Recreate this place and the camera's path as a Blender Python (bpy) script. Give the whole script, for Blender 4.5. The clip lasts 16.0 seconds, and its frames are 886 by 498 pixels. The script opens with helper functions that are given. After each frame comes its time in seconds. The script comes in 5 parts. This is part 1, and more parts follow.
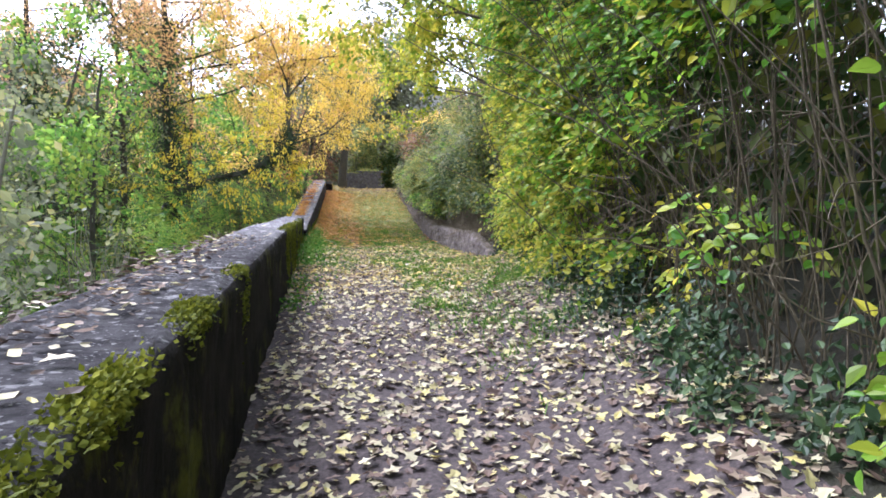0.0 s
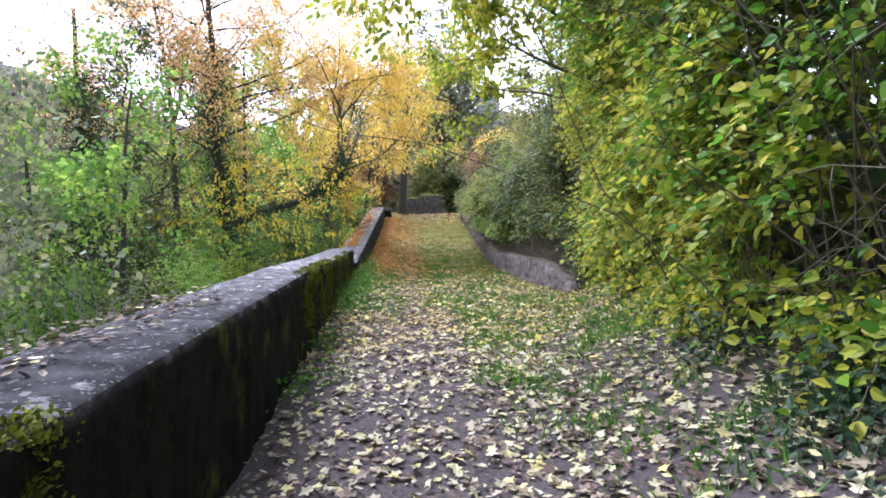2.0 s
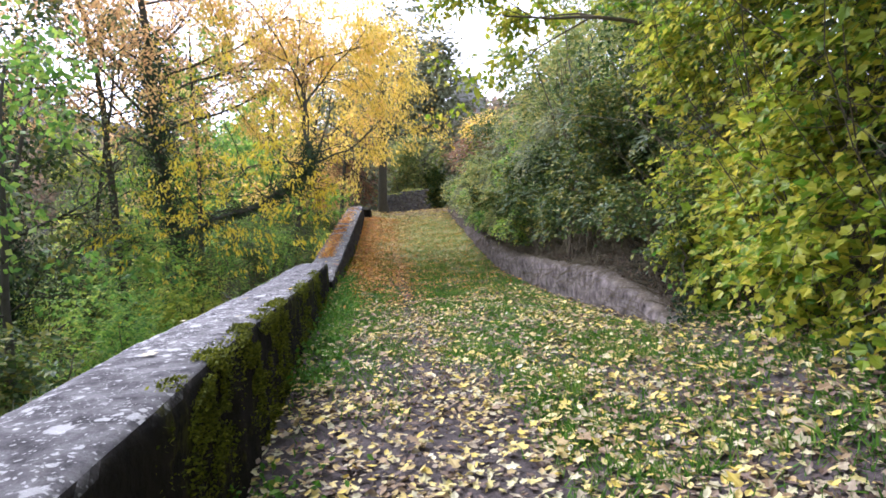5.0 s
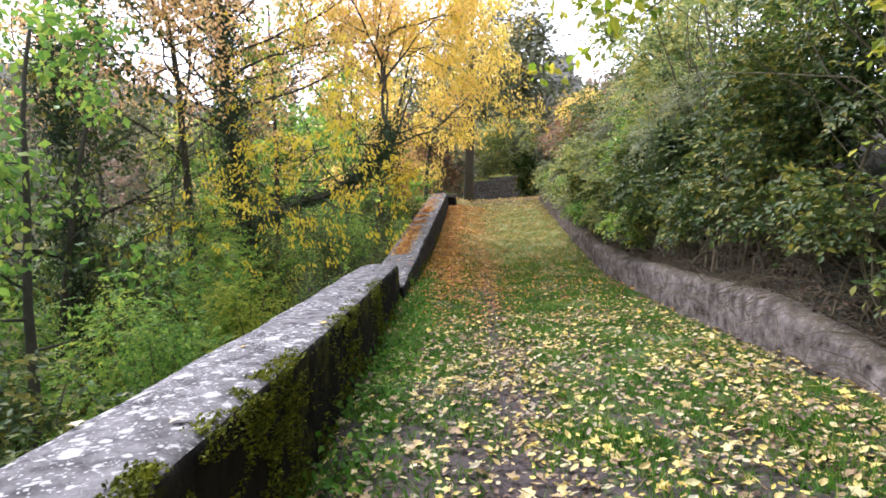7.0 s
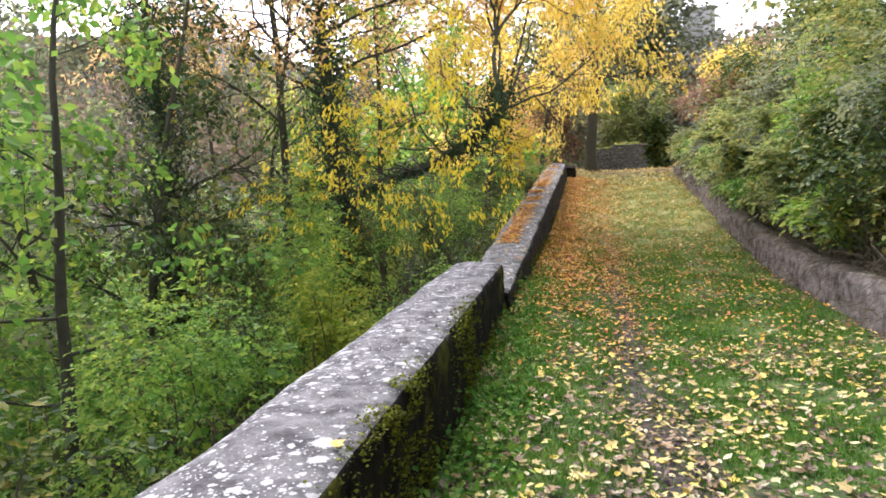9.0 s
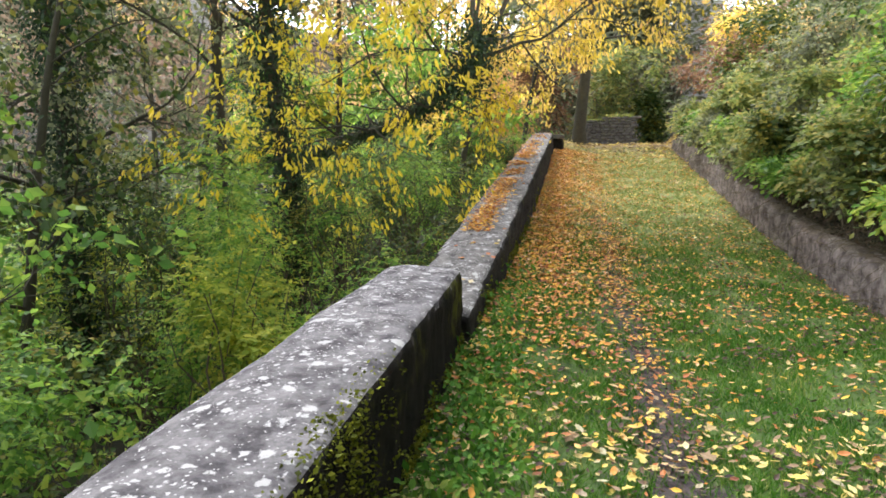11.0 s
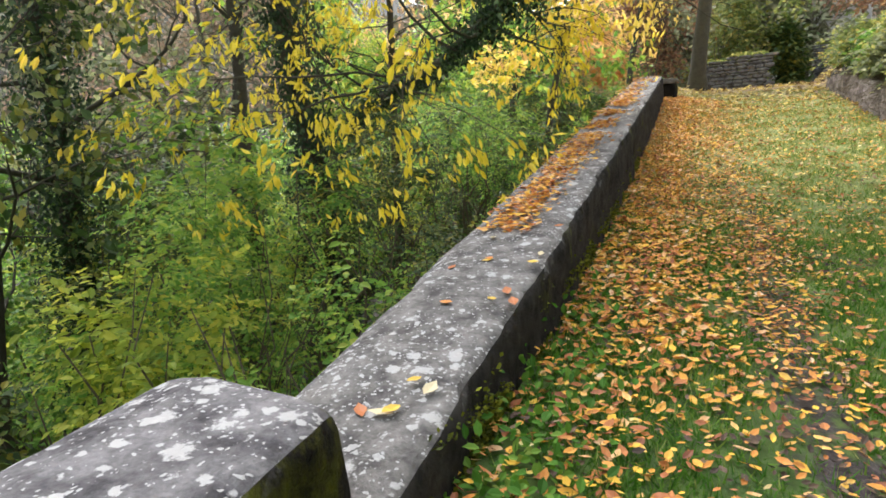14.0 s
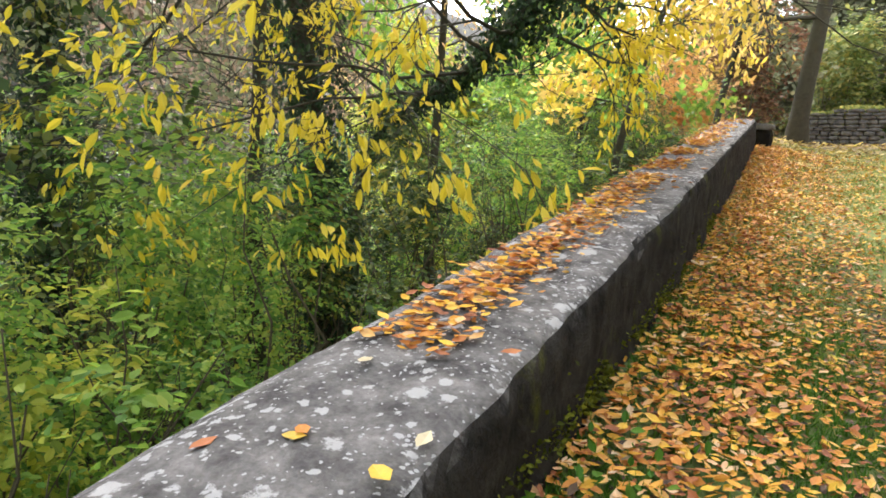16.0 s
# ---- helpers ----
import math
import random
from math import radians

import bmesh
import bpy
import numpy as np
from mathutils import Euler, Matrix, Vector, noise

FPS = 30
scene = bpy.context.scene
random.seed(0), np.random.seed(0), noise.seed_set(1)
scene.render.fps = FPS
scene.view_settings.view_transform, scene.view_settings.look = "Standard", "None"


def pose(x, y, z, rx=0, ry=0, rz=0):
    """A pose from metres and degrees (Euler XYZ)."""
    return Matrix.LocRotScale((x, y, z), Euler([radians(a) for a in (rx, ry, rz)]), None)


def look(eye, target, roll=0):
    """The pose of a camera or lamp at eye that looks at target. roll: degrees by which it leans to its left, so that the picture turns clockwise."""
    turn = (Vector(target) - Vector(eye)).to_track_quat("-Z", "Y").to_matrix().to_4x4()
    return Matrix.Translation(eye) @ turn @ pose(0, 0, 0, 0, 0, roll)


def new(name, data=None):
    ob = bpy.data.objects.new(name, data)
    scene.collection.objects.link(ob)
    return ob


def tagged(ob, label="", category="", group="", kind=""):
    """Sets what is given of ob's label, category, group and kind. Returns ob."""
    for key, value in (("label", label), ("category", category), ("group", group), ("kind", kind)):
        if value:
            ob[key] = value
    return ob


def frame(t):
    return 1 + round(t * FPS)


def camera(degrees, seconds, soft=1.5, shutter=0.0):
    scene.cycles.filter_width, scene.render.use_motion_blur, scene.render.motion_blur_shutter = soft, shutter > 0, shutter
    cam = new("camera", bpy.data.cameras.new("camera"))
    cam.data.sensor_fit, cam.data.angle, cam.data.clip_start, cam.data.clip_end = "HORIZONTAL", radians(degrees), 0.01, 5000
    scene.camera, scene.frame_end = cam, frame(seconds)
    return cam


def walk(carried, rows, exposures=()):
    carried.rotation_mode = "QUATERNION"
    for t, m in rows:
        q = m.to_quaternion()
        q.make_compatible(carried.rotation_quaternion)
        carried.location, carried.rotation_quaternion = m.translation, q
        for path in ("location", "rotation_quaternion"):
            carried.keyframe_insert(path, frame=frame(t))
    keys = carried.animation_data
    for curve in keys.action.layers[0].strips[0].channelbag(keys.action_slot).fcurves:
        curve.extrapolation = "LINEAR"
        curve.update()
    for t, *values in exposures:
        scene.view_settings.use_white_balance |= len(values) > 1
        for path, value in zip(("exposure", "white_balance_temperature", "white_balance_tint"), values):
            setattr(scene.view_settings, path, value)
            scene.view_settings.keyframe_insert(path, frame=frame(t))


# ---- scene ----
cam = camera(71.1, 16.0, soft=1.7)
PATH = [
    (0, (0.097, 0.302, 1.24), (0.093, 2.295, 1.072), 0.6),
    (0.5, (0.087, 0.791, 1.223), (-0.096, 2.778, 1.088), -2.3),
    (1, (0.107, 1.303, 1.244), (-0.146, 3.285, 1.168), -2.5),
    (1.5, (0.053, 1.817, 1.256), (-0.191, 3.798, 1.13), -2.1),
    (2, (0.051, 2.43, 1.257), (-0.165, 4.416, 1.167), -1.7),
    (2.5, (-0.034, 3.028, 1.278), (-0.194, 5.022, 1.27), -0.1),
    (3, (-0.123, 3.588, 1.311), (-0.325, 5.578, 1.306), -0.6),
    (3.2, (-0.165, 3.839, 1.317), (-0.423, 5.822, 1.272), 0.7),
    (5.3, (-0.754, 6.179, 1.365), (-0.901, 8.171, 1.254), -5.1),
    (5.5, (-0.785, 6.411, 1.342), (-0.968, 8.403, 1.331), -3.3),
    (6, (-0.885, 6.942, 1.378), (-1.213, 8.914, 1.317), -4.1),
    (6.5, (-0.955, 7.43, 1.449), (-1.283, 9.401, 1.368), -5.3),
    (7, (-0.98, 7.961, 1.488), (-1.41, 9.909, 1.352), -3.9),
    (7.5, (-1.043, 8.503, 1.511), (-1.347, 10.468, 1.294), -3.7),
    (8, (-1.194, 9.094, 1.516), (-1.806, 10.985, 1.29), -1.6),
    (8.5, (-1.392, 9.609, 1.576), (-2.285, 11.382, 1.334), -1.6),
    (9, (-1.514, 10.114, 1.668), (-2.292, 11.943, 1.447), -3.2),
    (9.5, (-1.621, 10.687, 1.686), (-2.37, 12.527, 1.455), -4.5),
    (9.7, (-1.684, 10.89, 1.651), (-2.367, 12.759, 1.451), -1.6),
    (11.8, (-2.437, 13.812, 1.435), (-3.141, 15.647, 1.064), -0.7),
    (12, (-2.476, 14.008, 1.388), (-3.114, 15.873, 1.047), -1.3),
    (12.5, (-2.575, 14.544, 1.379), (-3.254, 16.403, 1.09), -2.0),
    (13, (-2.648, 15.043, 1.345), (-3.408, 16.863, 1.014), -3.7),
    (13.5, (-2.749, 15.55, 1.306), (-3.63, 17.286, 0.846), -3.8),
    (14, (-2.776, 16.084, 1.302), (-3.792, 17.759, 0.9), -4.0),
    (14.5, (-2.869, 16.586, 1.252), (-3.753, 18.324, 0.806), -3.9),
    (15, (-2.919, 17.13, 1.25), (-3.86, 18.88, 1.019), -2.5),
    (15.5, (-3.109, 17.649, 1.202), (-4.139, 19.322, 0.824), 1.1),
    (16, (-3.228, 18.132, 1.194), (-4.421, 19.706, 0.879), 1.9),
]
EXPOSURES = [(0.0, 2.13, 5600, 23), (3.0, 1.9, 5450, 24), (5.5, 1.9, 5800, 22), (7.0, 1.97, 6000, 21), (9.5, 2.15, 6250, 18), (12.5, 2.15, 6350, 12), (16.0, 2.36, 6400, 14)]
walk(cam, [(t, look(eye, target, roll)) for t, eye, target, roll in PATH], EXPOSURES)

# ---- world, sun, exposure ----
world = bpy.data.worlds.new("overcast_world")
scene.world = world
world.use_nodes = True
wn, wl = world.node_tree.nodes, world.node_tree.links
sky = wn.new("ShaderNodeTexSky")
sky.sky_type = "NISHITA"
sky.sun_disc = False
sky.sun_elevation, sky.sun_rotation = radians(51), radians(-51)
sky.dust_density, sky.air_density = 1.2, 1.0
wash = wn.new("ShaderNodeHueSaturation")
wash.inputs["Saturation"].default_value = 0.22
wl.new(sky.outputs[0], wash.inputs["Color"])
wl.new(wash.outputs[0], wn["Background"].inputs["Color"])
wn["Background"].inputs["Strength"].default_value = 0.15
sun = new("sun", bpy.data.lights.new("sun", "SUN"))
sun.data.energy, sun.data.angle, sun.data.color = 1.2, radians(25), (1.0, 0.97, 0.94)
sun.matrix_world = look((-35, 38, 58), (0, 10, 0))

# ---- materials ----
def mat_base(name):
    m = bpy.data.materials.new(name)
    m.use_nodes = True
    return m, m.node_tree.nodes, m.node_tree.links, m.node_tree.nodes["Principled BSDF"]


def ramp(nodes, stops, interp="LINEAR"):
    r = nodes.new("ShaderNodeValToRGB")
    r.color_ramp.interpolation = interp
    els = r.color_ramp.elements
    while len(els) < len(stops):
        els.new(0.5)
    for e, (p, c) in zip(els, stops):
        e.position, e.color = p, (*c, 1)
    return r


def noise_node(nodes, links, scale, detail=4, rough=0.6, coord=None):
    n = nodes.new("ShaderNodeTexNoise")
    n.inputs["Scale"].default_value, n.inputs["Detail"].default_value = scale, detail
    n.inputs["Roughness"].default_value = rough
    g = coord or nodes.new("ShaderNodeNewGeometry").outputs["Position"]
    links.new(g, n.inputs["Vector"])
    return n


def mixc(nodes, links, fac, a, b, blend="MIX"):
    n = nodes.new("ShaderNodeMix")
    n.data_type, n.blend_type = "RGBA", blend
    for sock, v in ((n.inputs[0], fac), (n.inputs[6], a), (n.inputs[7], b)):
        if isinstance(v, (int, float)):
            sock.default_value = v
        elif isinstance(v, tuple):
            sock.default_value = (*v, 1)
        else:
            links.new(v, sock)
    return n.outputs[2]


def bump(nodes, links, bsdf, height, strength=0.4, dist=0.02):
    b = nodes.new("ShaderNodeBump")
    b.inputs["Strength"].default_value, b.inputs["Distance"].default_value = strength, dist
    links.new(height, b.inputs["Height"])
    links.new(b.outputs[0], bsdf.inputs["Normal"])


def leaf_mat(name, stops, through_light=0.35, rough=0.55, patch=1.2):
    """Leaves: each leaf its own tint, in patches, letting some light through."""
    m, n, l, b = mat_base(name)
    g = n.new("ShaderNodeNewGeometry")
    nz = noise_node(n, l, patch, 2, 0.5, g.outputs["Position"])
    ad = n.new("ShaderNodeMath")
    ad.operation = "MULTIPLY_ADD"
    l.new(nz.outputs[0], ad.inputs[0])
    ad.inputs[1].default_value = 0.9
    sc = n.new("ShaderNodeMath")
    sc.operation = "MULTIPLY_ADD"
    l.new(g.outputs["Random Per Island"], sc.inputs[0])
    sc.inputs[1].default_value, sc.inputs[2].default_value = 0.75, -0.32
    l.new(sc.outputs[0], ad.inputs[2])
    r = ramp(n, stops)
    l.new(ad.outputs[0], r.inputs[0])
    l.new(r.outputs[0], b.inputs["Base Color"])
    b.inputs["Roughness"].default_value = rough
    b.inputs["Specular IOR Level"].default_value = 0.35
    t = n.new("ShaderNodeBsdfTranslucent")
    l.new(r.outputs[0], t.inputs["Color"])
    mx = n.new("ShaderNodeMixShader")
    mx.inputs[0].default_value = through_light
    l.new(b.outputs[0], mx.inputs[1])
    l.new(t.outputs[0], mx.inputs[2])
    l.new(mx.outputs[0], n["Material Output"].inputs["Surface"])
    return m


def bark_mat(name, dark, light, scale=9.0):
    m, n, l, b = mat_base(name)
    nz = noise_node(n, l, scale, 6, 0.7)
    nb = noise_node(n, l, 1.4, 3)
    r = ramp(n, [(0.3, dark), (0.7, light)])
    l.new(nz.outputs[0], r.inputs[0])
    c = mixc(n, l, nb.outputs[0], r.outputs[0], (light[0] * 0.7, light[1] * 0.85, light[2] * 0.5))
    l.new(c, b.inputs["Base Color"])
    b.inputs["Roughness"].default_value = 0.9
    bump(n, l, b, nz.outputs[0], 0.7, 0.02)
    return m


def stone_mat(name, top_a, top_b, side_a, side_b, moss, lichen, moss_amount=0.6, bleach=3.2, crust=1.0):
    """Weathered masonry: lichen spots on the upper face, damp mossy sides with shade painted in."""
    m, n, l, b = mat_base(name)
    g = n.new("ShaderNodeNewGeometry")
    pos = g.outputs["Position"]
    fine, mid, big = noise_node(n, l, 55, 5, 0.7, pos), noise_node(n, l, 7, 5, 0.65, pos), noise_node(n, l, 1.6, 3, 0.5, pos)
    rt = ramp(n, [(0.36, top_a), (0.64, top_b)])
    l.new(mid.outputs[0], rt.inputs[0])
    sepy = n.new("ShaderNodeSeparateXYZ")
    l.new(pos, sepy.inputs[0])
    worn = n.new("ShaderNodeMapRange")
    worn.inputs[1].default_value, worn.inputs[2].default_value = 4.5, 9.0
    l.new(sepy.outputs[1], worn.inputs[0])
    pale = mixc(n, l, 1.0, rt.outputs[0], (bleach, bleach, bleach), "MULTIPLY")
    bleached = mixc(n, l, worn.outputs[0], rt.outputs[0], pale)
    top = mixc(n, l, 0.6, bleached, fine.outputs[0], "OVERLAY")
    amount = n.new("ShaderNodeMapRange")
    amount.inputs[1].default_value, amount.inputs[2].default_value = 4.5, 9.0
    amount.inputs[3].default_value, amount.inputs[4].default_value = 0.35 * crust, crust
    l.new(sepy.outputs[1], amount.inputs[0])
    ragged = noise_node(n, l, 45, 6, 0.75, pos)
    warp = mixc(n, l, 0.05, pos, noise_node(n, l, 16, 3, 0.6, pos).outputs[1])
    # round crusts of lichen at three sizes, gathered in patches
    for scale, reach, lot in ((8.0, 0.335, 0.46), (19.0, 0.345, 0.46), (52.0, 0.38, 0.40)):
        vor = n.new("ShaderNodeTexVoronoi")
        vor.inputs["Scale"].default_value, vor.inputs["Randomness"].default_value = scale, 1.0
        l.new(warp, vor.inputs["Vector"])
        spot, gate, patchy = n.new("ShaderNodeMath"), n.new("ShaderNodeMath"), n.new("ShaderNodeMath")
        spot.operation = gate.operation = patchy.operation = "MULTIPLY_ADD"
        l.new(ragged.outputs[0], spot.inputs[0])
        spot.inputs[1].default_value = 0.55
        l.new(vor.outputs["Distance"], spot.inputs[2])
        l.new(vor.outputs["Color"], gate.inputs[0])
        gate.inputs[1].default_value = -lot
        l.new(spot.outputs[0], gate.inputs[2])
        l.new(big.outputs[0], patchy.inputs[0])
        patchy.inputs[1].default_value = -0.5
        l.new(gate.outputs[0], patchy.inputs[2])
        rs = n.new("ShaderNodeMapRange")
        rs.inputs[1].default_value, rs.inputs[2].default_value = reach - 0.40, reach - 0.335
        rs.inputs[3].default_value, rs.inputs[4].default_value = 0.85, 0.0
        l.new(patchy.outputs[0], rs.inputs[0])
        spots = n.new("ShaderNodeMath")
        spots.operation = "MULTIPLY"
        l.new(rs.outputs[0], spots.inputs[0])
        l.new(amount.outputs[0], spots.inputs[1])
        top = mixc(n, l, spots.outputs[0], top, lichen)
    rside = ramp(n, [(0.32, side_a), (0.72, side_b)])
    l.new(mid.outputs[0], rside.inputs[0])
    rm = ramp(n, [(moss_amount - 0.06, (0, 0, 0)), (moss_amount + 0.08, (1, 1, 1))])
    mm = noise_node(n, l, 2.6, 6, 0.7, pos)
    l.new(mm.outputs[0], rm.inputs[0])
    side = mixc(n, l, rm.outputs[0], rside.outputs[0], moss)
    # face normal parts top from side; the side colours carry painted shade
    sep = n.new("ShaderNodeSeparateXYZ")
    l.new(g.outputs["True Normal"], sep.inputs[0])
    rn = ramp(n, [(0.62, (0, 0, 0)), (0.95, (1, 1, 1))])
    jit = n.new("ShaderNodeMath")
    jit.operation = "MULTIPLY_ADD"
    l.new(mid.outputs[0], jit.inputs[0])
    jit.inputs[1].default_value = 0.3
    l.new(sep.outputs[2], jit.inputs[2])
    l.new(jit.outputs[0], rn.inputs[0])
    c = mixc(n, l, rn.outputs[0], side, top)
    l.new(c, b.inputs["Base Color"])
    b.inputs["Roughness"].default_value = 0.92
    b.inputs["Specular IOR Level"].default_value = 0.1
    h = n.new("ShaderNodeMath")
    h.operation = "MULTIPLY_ADD"
    l.new(fine.outputs[0], h.inputs[0])
    h.inputs[1].default_value = 0.5
    l.new(mid.outputs[0], h.inputs[2])
    bump(n, l, b, h.outputs[0], 0.9, 0.03)
    return m


# parapet sides: dark stain, deepened to near-black to paint in their shade
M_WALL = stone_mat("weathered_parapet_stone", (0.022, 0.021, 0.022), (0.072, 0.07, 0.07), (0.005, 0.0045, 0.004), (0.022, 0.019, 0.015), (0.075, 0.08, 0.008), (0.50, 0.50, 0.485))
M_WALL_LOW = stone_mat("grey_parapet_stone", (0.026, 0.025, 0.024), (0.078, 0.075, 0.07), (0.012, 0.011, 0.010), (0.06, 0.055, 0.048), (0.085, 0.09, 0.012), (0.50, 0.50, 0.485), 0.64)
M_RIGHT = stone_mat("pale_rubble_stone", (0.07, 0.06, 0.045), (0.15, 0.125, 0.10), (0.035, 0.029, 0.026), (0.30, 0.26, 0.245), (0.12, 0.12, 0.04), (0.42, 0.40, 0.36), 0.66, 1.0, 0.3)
M_FAR = stone_mat("grey_field_stone", (0.10, 0.12, 0.04), (0.22, 0.24, 0.06), (0.075, 0.075, 0.075), (0.22, 0.22, 0.215), (0.12, 0.14, 0.04), (0.3, 0.3, 0.2), 0.66, 1.0, 0.3)
# tower stone lightened to paint in distance haze
M_TOWER = stone_mat("hazed_tower_stone", (0.40, 0.39, 0.38), (0.56, 0.54, 0.52), (0.44, 0.43, 0.42), (0.62, 0.60, 0.58), (0.25, 0.26, 0.18), (0.5, 0.5, 0.48), 0.7, 1.0, 0.3)
M_BARK = bark_mat("dark_wet_bark", (0.02, 0.016, 0.012), (0.07, 0.058, 0.045))
M_BARK_GREY = bark_mat("grey_bark", (0.06, 0.05, 0.042), (0.20, 0.17, 0.14))
M_STEM = bark_mat("dry_brown_stem", (0.04, 0.029, 0.02), (0.15, 0.11, 0.08), 20)
M_TWIG_PALE = bark_mat("pale_twig", (0.16, 0.15, 0.12), (0.36, 0.33, 0.27), 20)
M_HEDGE = leaf_mat("hedge_leaf", [(0.0, (0.10, 0.20, 0.016)), (0.3, (0.21, 0.32, 0.022)), (0.62, (0.48, 0.50, 0.05)), (1.0, (0.74, 0.62, 0.07))], 0.55, 0.42, 0.8)
M_HEDGE_GREEN = leaf_mat("green_hedge_leaf", [(0.0, (0.045, 0.15, 0.016)), (0.45, (0.13, 0.32, 0.025)), (0.8, (0.30, 0.46, 0.04)), (1.0, (0.52, 0.54, 0.06))], 0.55, 0.38, 0.8)
# dark leaf; also paints in shade inside the hedge and low undergrowth
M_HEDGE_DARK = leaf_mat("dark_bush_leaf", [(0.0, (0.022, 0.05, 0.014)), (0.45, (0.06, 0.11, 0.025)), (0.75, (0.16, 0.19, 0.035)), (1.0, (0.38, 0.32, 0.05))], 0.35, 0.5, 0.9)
M_BANK = leaf_mat("bank_shrub_leaf", [(0.0, (0.10, 0.15, 0.05)), (0.4, (0.21, 0.28, 0.08)), (0.75, (0.40, 0.40, 0.11)), (1.0, (0.58, 0.44, 0.13))], 0.5)
M_IVY = leaf_mat("ivy_leaf", [(0.0, (0.010, 0.028, 0.010)), (0.6, (0.028, 0.06, 0.022)), (1.0, (0.09, 0.15, 0.05))], 0.2, 0.5)
M_YELLOW = leaf_mat("yellow_cherry_leaf", [(0.0, (0.50, 0.40, 0.04)), (0.35, (0.82, 0.63, 0.10)), (0.75, (0.92, 0.70, 0.20)), (1.0, (0.90, 0.54, 0.22))], 0.7)
M_LEMON = leaf_mat("lemon_cherry_leaf", [(0.0, (0.56, 0.46, 0.03)), (0.4, (0.86, 0.70, 0.05)), (0.8, (0.93, 0.78, 0.12)), (1.0, (0.90, 0.60, 0.10))], 0.66)
M_PINK = leaf_mat("orange_thin_leaf", [(0.0, (0.60, 0.34, 0.16)), (0.5, (0.86, 0.58, 0.26)), (1.0, (0.88, 0.70, 0.24))], 0.72)
# light from behind is painted in as a brighter yellow-green
M_LIME = leaf_mat("backlit_lime_leaf", [(0.0, (0.18, 0.28, 0.04)), (0.5, (0.42, 0.50, 0.07)), (1.0, (0.74, 0.66, 0.10))], 0.62, 0.5, 0.5)
M_UNDER = leaf_mat("understory_leaf", [(0.0, (0.06, 0.15, 0.03)), (0.35, (0.15, 0.31, 0.05)), (0.65, (0.28, 0.45, 0.07)), (1.0, (0.50, 0.55, 0.09))], 0.6, 0.45, 0.6)
M_GREYLEAF = leaf_mat("greyish_willow_leaf", [(0.0, (0.10, 0.12, 0.07)), (0.5, (0.21, 0.24, 0.13)), (0.85, (0.33, 0.35, 0.15)), (1.0, (0.50, 0.44, 0.16))], 0.5)
M_WOODS = leaf_mat("far_wood_leaf", [(0.0, (0.10, 0.11, 0.06)), (0.4, (0.18, 0.16, 0.10)), (0.7, (0.30, 0.21, 0.13)), (1.0, (0.36, 0.24, 0.17))], 0.3, 0.7, 0.08)
# greens paled so that the colour carries the haze of distance
M_FARGREEN = leaf_mat("hazed_green_leaf", [(0.0, (0.14, 0.17, 0.10)), (0.5, (0.25, 0.27, 0.16)), (1.0, (0.36, 0.35, 0.20))], 0.3, 0.7, 0.3)
M_PALE_LITTER = leaf_mat("pale_fallen_leaf", [(0.0, (0.07, 0.045, 0.035)), (0.3, (0.17, 0.115, 0.085)), (0.48, (0.35, 0.29, 0.19)), (0.68, (0.52, 0.49, 0.30)), (0.84, (0.60, 0.52, 0.17)), (1.0, (0.70, 0.67, 0.52))], 0.1, 0.6, 3.0)
M_BROWN_LITTER = leaf_mat("brown_dead_leaf", [(0.0, (0.03, 0.022, 0.016)), (0.5, (0.09, 0.06, 0.04)), (0.85, (0.18, 0.12, 0.075)), (1.0, (0.30, 0.24, 0.12))], 0.1, 0.7, 2.0)
M_GOLD_LITTER = leaf_mat("golden_fallen_leaf", [(0.0, (0.13, 0.08, 0.045)), (0.3, (0.34, 0.24, 0.13)), (0.52, (0.56, 0.44, 0.16)), (0.72, (0.72, 0.56, 0.10)), (1.0, (0.70, 0.63, 0.40))], 0.1, 0.6, 3.0)
M_ORANGE_LITTER = leaf_mat("orange_fallen_leaf", [(0.0, (0.16, 0.06, 0.035)), (0.25, (0.42, 0.15, 0.05)), (0.48, (0.68, 0.30, 0.055)), (0.7, (0.82, 0.52, 0.05)), (0.86, (0.74, 0.44, 0.20)), (1.0, (0.74, 0.58, 0.36))], 0.1, 0.55, 3.0)
M_GRASS = leaf_mat("grass_blade", [(0.0, (0.030, 0.105, 0.010)), (0.45, (0.075, 0.215, 0.018)), (0.8, (0.17, 0.31, 0.04)), (1.0, (0.40, 0.40, 0.12))], 0.4, 0.75, 1.5)
M_PALEGRASS = leaf_mat("pale_far_grass", [(0.0, (0.10, 0.17, 0.03)), (0.45, (0.22, 0.30, 0.07)), (0.8, (0.36, 0.38, 0.12)), (1.0, (0.52, 0.46, 0.20))], 0.35, 0.8, 1.2)
M_RUSSET = leaf_mat("russet_bush_leaf", [(0.0, (0.13, 0.07, 0.05)), (0.45, (0.27, 0.15, 0.09)), (0.75, (0.40, 0.22, 0.12)), (1.0, (0.46, 0.34, 0.12))], 0.4)
M_MOSS = leaf_mat("bright_moss", [(0.0, (0.03, 0.04, 0.004)), (0.5, (0.11, 0.13, 0.008)), (1.0, (0.26, 0.27, 0.02))], 0.15, 0.9, 6.0)


